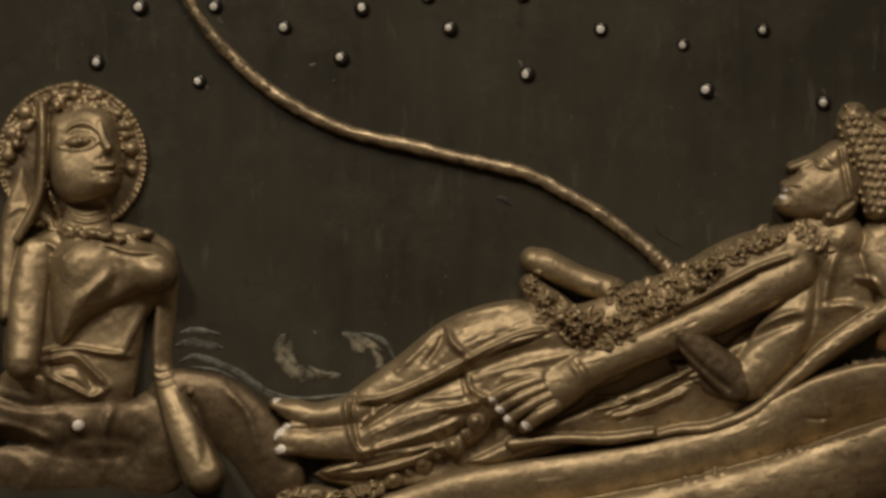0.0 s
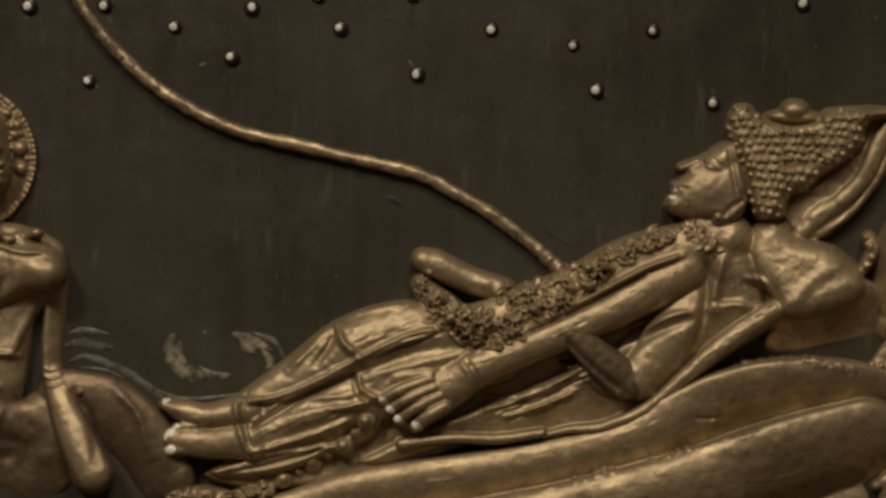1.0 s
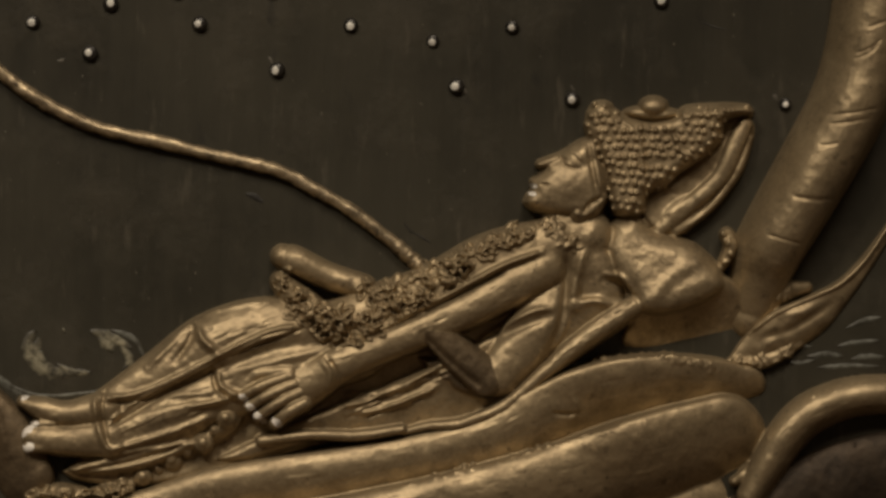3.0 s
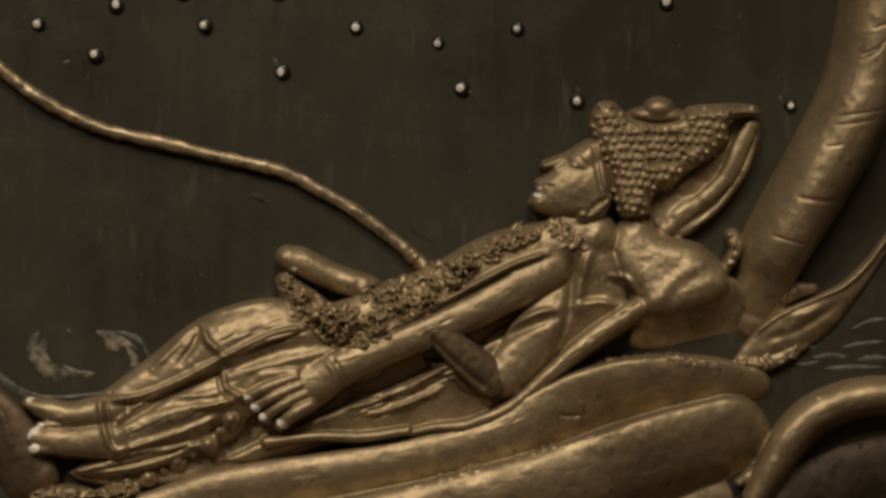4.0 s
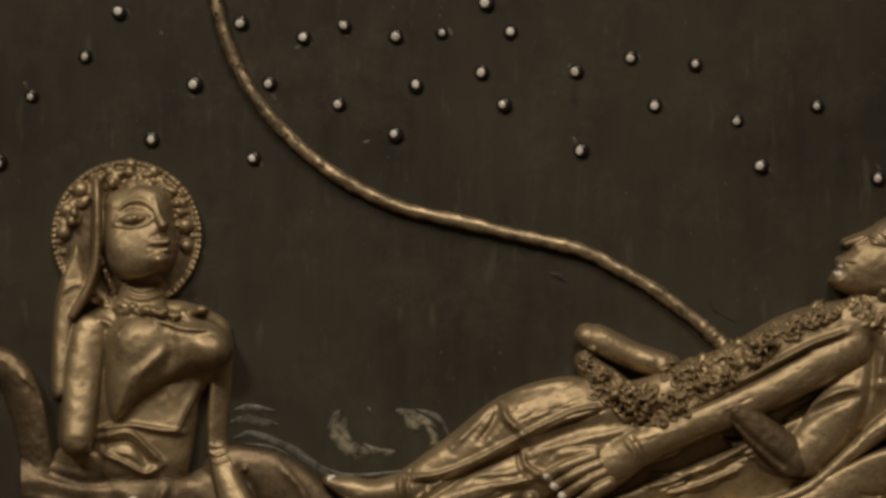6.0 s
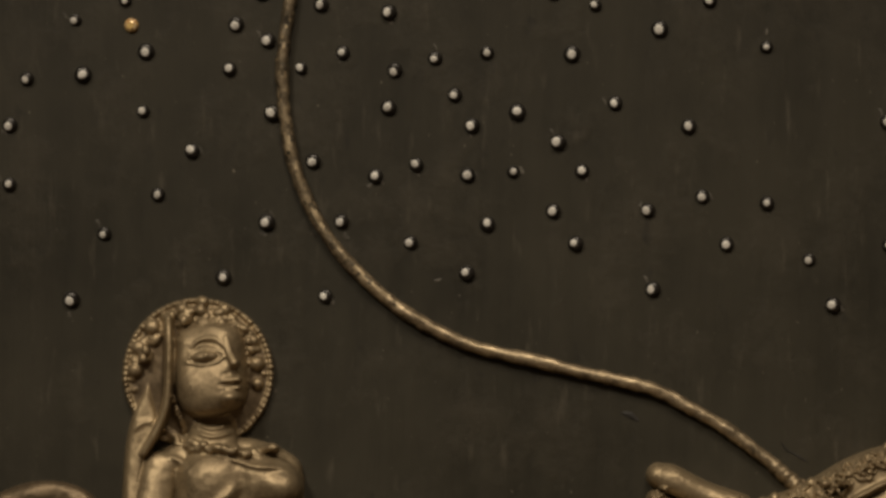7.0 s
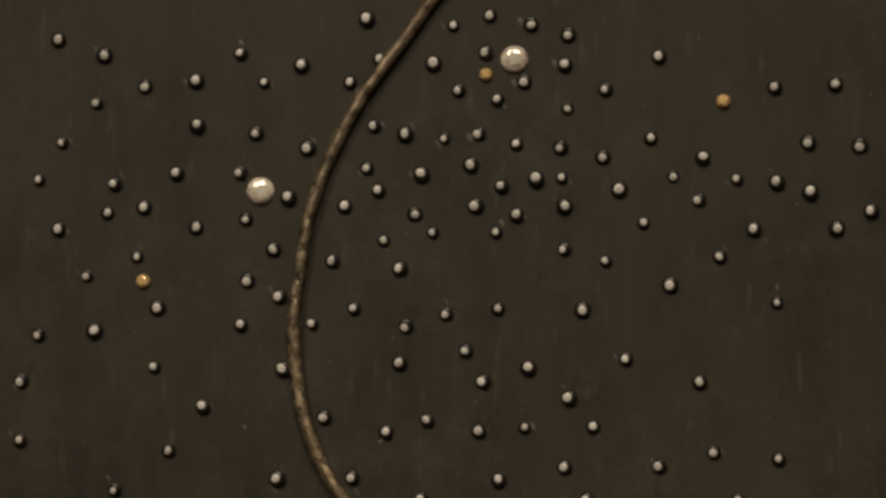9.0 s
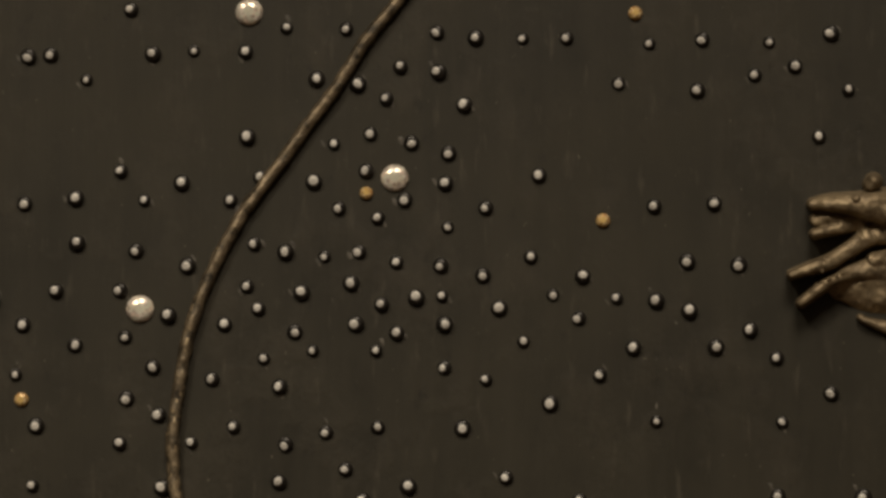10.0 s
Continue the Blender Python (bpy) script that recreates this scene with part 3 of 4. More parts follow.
    K.scratches([(330, 640), (420, 590), (500, 560)], 40, 30, rng, 18, 1.4)
    K.scratches([(1110, 420), (1190, 470), (1270, 510)], 50, 40, rng, 8, 0.7)
    K.scratches([(600, 650), (750, 590), (960, 480)], 22, 30, rng, 14, 1.0)
    K.scratches([(960, 670), (1045, 604), (1130, 548)], 14, 24, rng, 10, 1.6)
    K.rough(34, 1.6, K.h > 2)
    K.rough(11, 0.7, K.h > 2)
    K.rough(5, 0.22, K.h > 2)
    K.soften(1)
    K.u += 435.0
    K.v += 4.0
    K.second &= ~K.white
    return K.build("reclining_statue", [GOLD, WHITE, SHADE_BROWN])


tagged(reclining(), "bronze-painted relief statue reclining with beaded crown and garland", "statue")


# ---- the seated figure ----
def seated():
    Q = Relief(-60, 130, 560, 990)
    Q.u += 31.0
    Q.v += 83.0
    rng = random.Random(8)
    # disc behind the head, rimmed with pearls
    Q.pad(158, 364, 134, 134, 0, 0, 14, 3, 0.2)
    ring = Q.h.copy()
    Q.h = np.where((Q.v > 440) & (Q.h < 60), np.where((Q.u < 60) | ((Q.v > 478) & (Q.u > 240)), -60, Q.h), Q.h)
    for k in range(64):
        a = radians(-220 + k * 4.4 + rng.uniform(-0.7, 0.7))
        u, v = 158 + 130 * math.cos(a), 364 + 130 * math.sin(a)
        Q.bead(u, v, rng.uniform(5.2, 6.4), 1.3, -0.1)
        if k % 2 == 0 and rng.random() < 0.45:
            Q.bead(158 + 117 * math.cos(a), 364 + 117 * math.sin(a), rng.uniform(4, 5.5), 1.0, 0.0, 1.3, a)
    for k in range(90):
        a, r = radians(rng.uniform(-175, -20)), rng.uniform(88, 116)
        Q.bead(158 + r * math.cos(a), 364 + r * math.sin(a), rng.uniform(5, 9), 1.0, 0.1, rng.uniform(1, 1.7), rng.uniform(0, 3))
    for a, b, r in ((76, 282, 15), (52, 318, 14), (46, 358, 14), (104, 292, 12), (262, 346, 13), (264, 382, 11), (256, 306, 10), (165, 236, 11), (130, 250, 11), (205, 250, 11), (262, 262, 9)):
        Q.bead(a, b, r, 1.0, -0.1)
    # hair and veil
    before = Q.h.copy()
    Q.pad(170, 368, 84, 108, 4, 4, 28, 5)
    hair_and_gap = Q.h > before + 0.5
    before = Q.h.copy()
    Q.slab([(70, 372), (79, 415), (85, 448), (74, 490), (60, 540), (48, 640), (28, 640), (28, 540), (33, 480), (44, 432), (58, 398)], 16, 14, 12, 5, tip=(0.10, 0.14))
    Q.fold([(36, 470), (60, 452), (80, 450)], 5, 4)
    Q.limb([(104, 268, 6, 46), (107, 340, 6, 58), (104, 405, 6, 58), (96, 440, 6, 56), (80, 475, 6, 54), (62, 506, 6, 46)], 2)
    # neck, head, face turned up and aside
    Q.limb([(190, 436, 38, 2), (186, 465, 42, 14), (184, 500, 48, 26)], 6, 0.6)
    face = Q.slab([(112, 300), (130, 284), (165, 274), (210, 274), (236, 292), (246, 330), (248, 372), (242, 404), (232, 420), (206, 434), (170, 442), (140, 434), (120, 406), (110, 352)], 26, 38, 34, 4, tip=(0.10, 0.16))
    Q.pad(178, 388, 56, 48, -20, 46, 28, 26, 1.0)
    Q.h -= np.where(face, 0.013 * np.clip(Q.u - 204, 0, None) ** 2, 0)
    Q.pad(214, 406, 20, 15, -10, 66, 22, 12, 0.8)
    Q.limb([(207, 302, 6, 50), (213, 326, 7, 62), (222, 344, 8, 74)], 10)
    Q.bead(214, 352, 6, 0.7, 0.2)
    Q.limb([(206, 377, 4, 72), (230, 374, 4, 72)], 7)
    Q.limb([(208, 391, 5, 72), (230, 389, 4, 72)], 7)
    Q.fold([(198, 384), (232, 382)], 2.4, -6)
    Q.fold([(203, 366), (218, 362)], 4, -5)
    # the large outlined eye under its arched brow
    Q.fold([(136, 344), (150, 326), (172, 319), (198, 326), (203, 334)], 2.4, 4)
    Q.fold([(136, 345), (165, 349), (190, 344), (204, 334)], 2.4, 4)
    Q.fold([(142, 326), (158, 306), (185, 301), (206, 318)], 3, 4)
    Q.fold([(146, 322), (165, 311), (192, 313)], 3.5, -4)
    Q.pad(170, 334, 22, 10, -6, 62, 12, 2)
    Q.bead(172, 332, 6, 0.8, 0.3)
    Q.fold([(120, 300), (115, 360), (122, 420)], 7, -8)
    Q.fold([(128, 290), (165, 275), (205, 285)], 7, 5)
    for k in range(16):
        Q.bead(112 + 1.6 * k + rng.uniform(-3, 3), 405 + 4 * k, rng.uniform(3.5, 6), 1.1, 0.1)
    for line in ([(160, 455), (185, 462), (215, 455)], [(155, 468), (185, 476), (225, 466)]):
        Q.fold(line, 4, 6)
    hair_and_gap &= ~(Q.h > before + 1.5)
    # Halo disc between the pearls darkened too: the gap's shade put into colour.
    hair_and_gap |= (np.abs(Q.h - ring) < 0.5) & (np.hypot(Q.u - 158, Q.v - 364) < 121)
    # shoulders and trunk
    Q.slab([(70, 520), (110, 492), (190, 480), (260, 480), (330, 510), (345, 545), (330, 600), (290, 650), (280, 720), (250, 800), (110, 790), (112, 700), (125, 620), (105, 560)], 8, 34, 60, 6, tip=(-0.02, 0.0))
    Q.pad(112, 640, 40, 140, 0, 10, 24, 8)
    Q.slab([(118, 535), (150, 502), (210, 492), (290, 506), (338, 538), (338, 582), (300, 598), (240, 622), (190, 650), (140, 694), (124, 650)], 26, 54, 52, 6, tip=(0.0, 0.06))
    Q.pad(180, 556, 44, 46, 30, 62, 24, 14, 0.8)
    Q.pad(306, 566, 36, 34, -15, 56, 30, 14, 0.8)
    Q.fold([(168, 622), (200, 590), (232, 562)], 10, 8)
    Q.fold([(232, 530), (238, 570), (222, 610)], 12, -10)
    # belly, bare below the hanging cloth
    Q.slab([(152, 698), (176, 660), (236, 630), (286, 606), (292, 628), (268, 680), (246, 712), (170, 706)], 26, 12, 14, 6, tip=(0.06, 0.22))
    # collar of beads
    for k in range(46):
        t = k / 45.0
        Q.bead(95 + 196 * t, 471 + 28 * t + 14 * math.sin(t * 3.1) + rng.uniform(-9, 9), rng.uniform(4.5, 7.5), 1.0, 0.15, rng.uniform(1, 1.8), rng.uniform(-0.5, 0.8))
    Q.fold([(100, 510), (125, 518), (138, 535)], 6, 9)
    Q.fold([(210, 512), (260, 528), (320, 530)], 5, 8)
    # sash
    for line, w, r in (([(108, 706), (165, 700), (215, 708), (262, 712)], 5, 10), ([(110, 722), (160, 712), (190, 735), (222, 768)], 6, 12), ([(120, 732), (165, 730), (195, 765)], 5, -8),
                       ([(112, 748), (150, 765), (190, 785), (215, 775)], 6, 12), ([(130, 745), (165, 752), (185, 770)], 6, 6), ([(280, 690), (290, 740), (270, 790)], 10, -10)):
        Q.fold(line, w, r)
    # arms
    Q.limb([(92, 535, 32, 26), (82, 590, 33, 38), (76, 660, 31, 56), (71, 712, 28, 68), (70, 726, 26, 70)], 4, 0.75, power=0.45)
    Q.limb([(56, 768, 30, 14), (120, 782, 28, 12), (165, 800, 20, 8)], 6, 0.5, lean=-0.5)
    Q.limb([(330, 552, 20, 8), (328, 620, 21, 4), (322, 690, 20, 4), (321, 745, 18, 6)], 4, 0.7, lean=0.7)
    Q.limb([(319, 740, 17, 10), (348, 825, 27, 38), (390, 920, 33, 62)], 4, 0.7)
    for c in (698, 712, 726):
        Q.fold([(298, c + 34), (318, c + 40), (342, c + 32)], 3, 3)
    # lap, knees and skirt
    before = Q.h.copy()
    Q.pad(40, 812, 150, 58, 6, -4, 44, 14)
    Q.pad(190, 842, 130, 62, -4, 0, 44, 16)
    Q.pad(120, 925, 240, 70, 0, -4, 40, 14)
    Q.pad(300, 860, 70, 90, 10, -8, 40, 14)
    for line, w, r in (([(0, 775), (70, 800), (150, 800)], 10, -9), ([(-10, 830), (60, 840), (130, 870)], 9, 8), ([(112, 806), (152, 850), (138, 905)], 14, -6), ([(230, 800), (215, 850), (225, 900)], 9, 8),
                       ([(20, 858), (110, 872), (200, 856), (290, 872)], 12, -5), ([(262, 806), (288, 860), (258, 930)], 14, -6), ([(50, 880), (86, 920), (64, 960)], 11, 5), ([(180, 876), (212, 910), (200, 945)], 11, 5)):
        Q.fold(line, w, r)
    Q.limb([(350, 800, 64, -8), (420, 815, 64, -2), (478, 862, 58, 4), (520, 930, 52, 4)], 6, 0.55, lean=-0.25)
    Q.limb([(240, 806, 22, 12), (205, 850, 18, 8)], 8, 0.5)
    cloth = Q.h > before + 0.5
    Q.h -= np.where(cloth, 0.22 * np.clip(Q.v - 800, 0, None) * np.clip((340 - Q.u) / 120, 0, 1), 0)
    Q.fold([(360, 780), (390, 830), (395, 900)], 9, -8)
    Q.fold([(430, 770), (470, 820), (490, 890)], 8, 6)
    Q.bead(168, 836, 13, 1.0, 0.0)
    Q.bead(368, 777, 7, 1.0, 0.0)
    Q.paint(169, 836, 11, 11)
    # Darker bronze puts shade into the lap and halo gap, and tints the hair.
    Q.second = (cloth | (hair_and_gap & (Q.v < 470))) & ~Q.white
    Q.rough(34, 1.8, Q.h > 2)
    Q.rough(12, 0.6, Q.h > 2)
    Q.soften(2)
    Q.u -= 31.0
    Q.v -= 83.0
    return Q.build("seated_statue", [GOLD, WHITE, SHADE_BROWN])


tagged(seated(), "bronze-painted relief statue seated before a beaded halo", "statue")


def side_coil():
    """The end of a coil that curves up and over beside the seated figure."""
    C = Relief(-330, 440, 60, 930, 2.0)
    C.u += 31.0
    C.v += 83.0
    C.limb([(-250, 690, 34, 2), (-205, 628, 34, 4), (-150, 596, 34, 6), (-90, 590, 33, 8), (-45, 610, 32, 12), (-20, 662, 31, 14), (-4, 740, 29, 10), (6, 850, 28, 4)], 4, 0.7, lean=-0.3, power=0.7)
    C.fold([(-62, 640), (-46, 690), (-34, 750)], 4, 6)
    C.fold([(-30, 612), (2, 640), (16, 690)], 4, 5)
    C.scratches([(-200, 628), (-90, 590), (-20, 662), (4, 800)], 22, 26, random.Random(9), 10, 1.4)
    C.rough(30, 2.2, C.h > 2)
    C.rough(10, 0.9, C.h > 2)
    C.soften(1)
    C.u -= 31.0
    C.v -= 83.0
    return C.build("serpent_coil_statue", [SHADE_BROWN])


tagged(side_coil(), "dark brown bronze serpent coil curving beside the seated statue", "statue")


# ---- the serpent: its coils as one modelled body ----
def serpent():
    W = Relief(440, -420, 2120, 1010, 2.2)
    W.u -= 438.0
    W.v -= 4.0
    W.limb([(1330, 560, 58, -44), (1348, 500, 60, -14), (1372, 436, 62, 22), (1446, 310, 66, 42), (1516, 180, 68, 46), (1550, 50, 68, 46), (1556, -90, 66, 44), (1520, -260, 64, 40), (1440, -380, 58, 36)], 5, 1.1, lean=0.42, power=0.62)
    for k in range(9):
        c = (k + 0.6 * math.sin(k * 2.3)) / 8.0
        e = 46 + 26 * math.sin(k * 1.7)
        u, v = 1385 + 185 * max(c, 0.0) ** 0.8, 430 - 400 * c
        W.fold([(u - 12, v - 12 + 16 * c), (u + 0.45 * e, v - 2 - 10 * c), (u + e, v + 4 - 34 * c)], 1.8, -3.0)
    # upper and lower lying coils
    W.limb([(250, 925, 52, 10), (400, 880, 54, 12), (620, 850, 58, 14), (860, 800, 58, 24), (990, 738, 62, 28), (1090, 712, 56, 6)], 5, 0.66, lean=-0.42, power=0.68)
    W.limb([(960, 752, 60, 22), (1040, 718, 62, 30), (1130, 698, 62, 32), (1250, 690, 54, 16), (1330, 690, 38, 0)], 8, 0.5, lean=-0.75, power=0.7)
    W.limb([(420, 990, 76, 20), (700, 945, 80, 36), (930, 890, 80, 46), (1060, 852, 80, 36), (1160, 825, 70, 0)], 4, 0.62, lean=-0.45, power=0.66)
    W.limb([(1020, 864, 80, 34), (1120, 834, 82, 44), (1200, 812, 84, 32), (1290, 784, 78, 14)], 8, 0.5, lean=-0.62, power=0.7)
    W.limb([(1200, 970, 90, -26), (1290, 905, 84, -34), (1318, 850, 62, -34)], 6, 0.42, lean=-0.3)
    # small ring of the tail, and the dark coil in front of it
    W.limb([(1340, 885, 25, 22), (1366, 838, 30, 26), (1398, 786, 34, 28), (1440, 742, 36, 28), (1500, 714, 35, 26), (1560, 704, 34, 24), (1640, 706, 34, 20)], 4, 1.1, power=0.7)
    W.limb([(1312, 858, 9, 16), (1326, 848, 10, 20), (1340, 828, 6, 16)], 3)
    # Front coil takes the near-black brown slot.
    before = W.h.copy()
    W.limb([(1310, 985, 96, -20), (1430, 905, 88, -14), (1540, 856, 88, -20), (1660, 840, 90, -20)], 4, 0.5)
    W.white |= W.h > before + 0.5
    W.fold([(1020, 705), (1028, 725), (1022, 745)], 5, 5)
    W.fold([(985, 735), (1010, 738), (1030, 735)], 3, -5)
    W.fold([(690, 866), (800, 838), (900, 815), (1000, 783), (1100, 757)], 3, -6)
    rng = random.Random(3)
    for k in range(60):
        t = rng.random()
        W.bead(1030 + 260 * t + rng.uniform(-8, 8), 640 - 18 * math.sin(3.1 * t) + 20 * t + rng.uniform(-6, 6), rng.uniform(2.5, 6), 0.7, 0.3, rng.uniform(1, 2.2), rng.uniform(0, 3))
    for k in range(50):
        t = rng.random()
        W.bead(720 + 400 * t, 862 - 105 * t + rng.uniform(-6, 6), rng.uniform(2.5, 4.5), 0.6, 0.4, rng.uniform(1, 2.4), rng.uniform(-0.6, 0.2))
    for k in range(40):
        W.bead(rng.uniform(1350, 1560), rng.uniform(680, 860), rng.uniform(2.5, 4.5), 0.6, 0.4)
    W.scratches([(420, 860), (650, 830), (860, 785), (1000, 725), (1200, 690)], 34, 60, rng, 30, 0.9)
    W.scratches([(600, 945), (800, 905), (1000, 865), (1250, 800)], 50, 40, rng, 26, 0.8)
    W.scratches([(1350, 440), (1444, 310), (1516, 180), (1550, 50)], 44, 40, rng, 16, 0.9)
    W.scratches([(1352, 830), (1388, 776), (1450, 724), (1525, 704)], 26, 24, rng, 10, 1.5)
    W.rough(60, 2.4, W.h > 2)
    W.rough(14, 0.7, W.h > 2)
    W.rough(6, 0.25, W.h > 2)
    W.soften(1)
    W.u += 438.0
    W.v += 4.0
    return W.build("serpent_statue", [GOLD, NEAR_BLACK])


tagged(serpent(), "bronze-painted coiled serpent relief with scratched neck", "statue")


def leaf():
    L = Relief(1690, 380, 2060, 720)
    L.u -= 441.0
    L.v -= 4.0
    L.limb([(1306, 648, 14, 4), (1345, 622, 32, 2), (1392, 592, 42, 4), (1448, 562, 36, 6), (1505, 516, 20, 6), (1550, 462, 13, 6), (1600, 390, 9, 6)], 5, 0.6, lean=-0.22)
    L.limb([(1374, 542, 13, 16), (1394, 520, 18, 18), (1438, 512, 10, 12)], 4, 0.8)
    L.limb([(1312, 648, 12, 10), (1366, 643, 12, 12), (1425, 612, 8, 8)], 4, 0.8)
    L.fold([(1335, 592), (1385, 556), (1450, 528), (1500, 505), (1545, 462), (1600, 384)], 4.5, 8)
    L.fold([(1350, 606), (1420, 582), (1490, 536)], 8, -5)
    L.fold([(1392, 560), (1430, 556), (1462, 544)], 9, 5)
    rng = random.Random(4)
    for k in range(60):
        t = rng.random()
        L.bead(1308 + 105 * t, 650 - 26 * t * t + rng.uniform(-9, 9), rng.uniform(2.2, 4.6), 0.9, 0.2, rng.uniform(1, 2.4), rng.uniform(0, 3))
    for k in range(12):
        L.bead(rng.uniform(1376, 1412), rng.uniform(508, 540), rng.uniform(3, 5), 0.8, 0.2, 2.0, 1.9)
    L.rough(18, 1.6, L.h > 2)
    L.soften(1)
    L.u += 441.0
    L.v += 4.0
    return L.build("leaf_ornament", [GOLD])


tagged(leaf(), "bronze-painted curled leaf ornament beside the serpent coils", "ornament")


def heads():
    G = Relief(1340, -800, 1800, -400)
    G.limb([(1424, -692, 11, 40), (1448, -694, 15, 44), (1490, -692, 20, 46), (1540, -686, 30, 36), (1640, -668, 46, 6)], 4, 0.8)
    G.limb([(1428, -664, 12, 26), (1460, -666, 16, 26), (1500, -660, 20, 20)], 4, 0.6)
    G.limb([(1424, -638, 8, 36), (1445, -644, 9, 36), (1490, -652, 12, 22)], 3)
    G.limb([(1527, -728, 12, 44), (1532, -734, 13, 46)], 3)
    G.pad(1560, -690, 60, 34, 0, 10, 24, 6)
    G.limb([(1382, -564, 7, 44), (1412, -574, 10, 46), (1450, -586, 13, 46), (1490, -612, 14, 34), (1540, -640, 22, 16), (1640, -640, 40, -4)], 3, 0.8)
    G.limb([(1397, -512, 7, 44), (1425, -534, 9, 46), (1460, -556, 10, 42), (1510, -572, 18, 22), (1640, -580, 44, -4)], 3, 0.8)
    G.limb([(1470, -540, 26, 4), (1540, -530, 44, 0), (1700, -540, 64, -20)], 5, 0.5, lean=-0.3)
    G.limb([(1502, -486, 6, 10), (1516, -478, 7, 10), (1570, -462, 16, 2)], 4)
    G.limb([(1530, -590, 14, 26), (1580, -596, 18, 16)], 4)
    G.fold([(1425, -680), (1455, -677), (1500, -672)], 4, -9)
    G.fold([(1384, -555), (1420, -560), (1462, -566)], 4, -12)
    for a, b in ((1448, -622), (1466, -628), (1440, -592), (1420, -566), (1436, -570)):
        G.bead(a, b, 4, 1.6, 0.2, 1.5, 1.3)
    G.bead(1500, -702, 7, 1.0, 0.0)
    G.bead(1490, -594, 6, 1.0, 0.0)
    for c in range(8):
        G.fold([(1500 + 22 * c, -650), (1512 + 22 * c, -620), (1506 + 22 * c, -590)], 4, -4)
    rng = random.Random(6)
    for k in range(7):
        G.bead(1400 + 12 * k, -536 - 5 * k, 3.5, 1.6, 0.2)
    G.rough(22, 4.0, G.h > 2)
    G.rough(9, 1.4, G.h > 2)
    G.soften(1)
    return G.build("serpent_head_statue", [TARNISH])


tagged(heads(), "tarnished bronze-painted serpent heads with open jaws projecting from panel", "statue")


# ---- the long stem that climbs from the navel ----
def stem():
    line = [(780, -1230), (732, -1150), (674, -1071), (617, -997), (566, -915), (515, -846), (455, -761), (394, -674), (351, -595), (317, -511), (292, -419), (279, -328), (275, -247), (282, -156),
            (305, -63), (351, 30), (411, 101), (472, 156), (547, 203), (627, 236), (747, 263), (850, 287), (940, 312), (1010, 347), (1080, 390), (1140, 437), (1172, 464), (1196, 490)]
    p = bend(line, 14)
    verts, faces, n = [], [], 14
    for i, (u, v) in enumerate(p):
        a, b = p[max(i - 1, 0)], p[min(i + 1, len(p) - 1)]
        d = (b - a) / np.hypot(*(b - a))
        s = i * 4.4
        r = 11.8 + 1.6 * noise.noise((s * 0.02, 0, 0)) + 1.0 * noise.noise((s * 0.09, 3, 0))
        if i > len(p) - 40:
            r *= 1.0 + 0.25 * (i - len(p) + 40) / 40
        su, sv = 2.4 * noise.noise((s * 0.013, 7, 0)), 2.4 * noise.noise((s * 0.013, 11, 0))
        for k in range(n):
            t = 2 * math.pi * k / n
            twist = 0.3 * math.sin(s * 0.22 + 2 * t) + 2.6 * noise.noise((s * 0.1, math.cos(t) * 1.5, math.sin(t) * 1.5 + 5))
            q = r + twist
            verts.append(at(u + su - d[1] * q * math.cos(t), v + sv + d[0] * q * math.cos(t), 9.0 + q * math.sin(t)))
    for i in range(len(p) - 1):
        for k in range(n):
            a, b = i * n + k, i * n + (k + 1) % n
            faces.append((a, b, b + n, a + n))
    faces += [tuple(range(n - 1, -1, -1)), tuple(range(len(verts) - n, len(verts)))]
    ob = mesh_object("lotus_stem", verts, faces, [CORD, DULL])
    # Upper stem's missing highlight put into a duller colour, speckled at the change.
    dither = random.Random(2)
    ob.data.polygons.foreach_set("material_index", [1 if (f // n) < 150 + 90 * (dither.random() + noise.noise((f // n * 0.25, f % n * 0.5, 0))) else 0 for f in range(len(faces))])
    bm = bmesh.new()
    bm.from_mesh(ob.data)
    bmesh.ops.recalc_face_normals(bm, faces=bm.faces)
    bm.to_mesh(ob.data)
    bm.free()
    return tagged(ob, "long bronze-painted wavy stem fixed across the dark panel", "stem")


stem()


# ---- beads and crystals stuck on the plate ----
def dome(name, profile, sides, mat, smooth, cut=False):
    """A turned stone about its axis: rows of radius and height, in units of one."""
    verts, faces = [], []
    for r, h in profile:
        for k in range(sides):
            a = 2 * math.pi * (k + 0.5 * (len(verts) // sides % 2)) / sides
            verts.append((r * math.cos(a), -h, r * math.sin(a)))
    for i in range(len(profile) - 1):
        for k in range(sides):
            a, b = i * sides + k, i * sides + (k + 1) % sides
            if i % 2 == 0:
                faces += [(a, b, a + sides), (b, b + sides, a + sides)]
            else:
                faces += [(a, b, b + sides), (a, b + sides, a + sides)]
    faces.append(tuple(range(len(verts) - sides, len(verts))))
    me = bpy.data.meshes.new(name)
    me.from_pydata(verts, [], faces)
    bm = bmesh.new()
    bm.from_mesh(me)
    bmesh.ops.recalc_face_normals(bm, faces=bm.faces)
    if cut:
        bmesh.ops.split_edges(bm, edges=bm.edges)
    bm.to_mesh(me)
    bm.free()
    me.materials.append(mat)
    me.polygons.foreach_set("use_smooth", [smooth] * len(me.polygons))
    return me


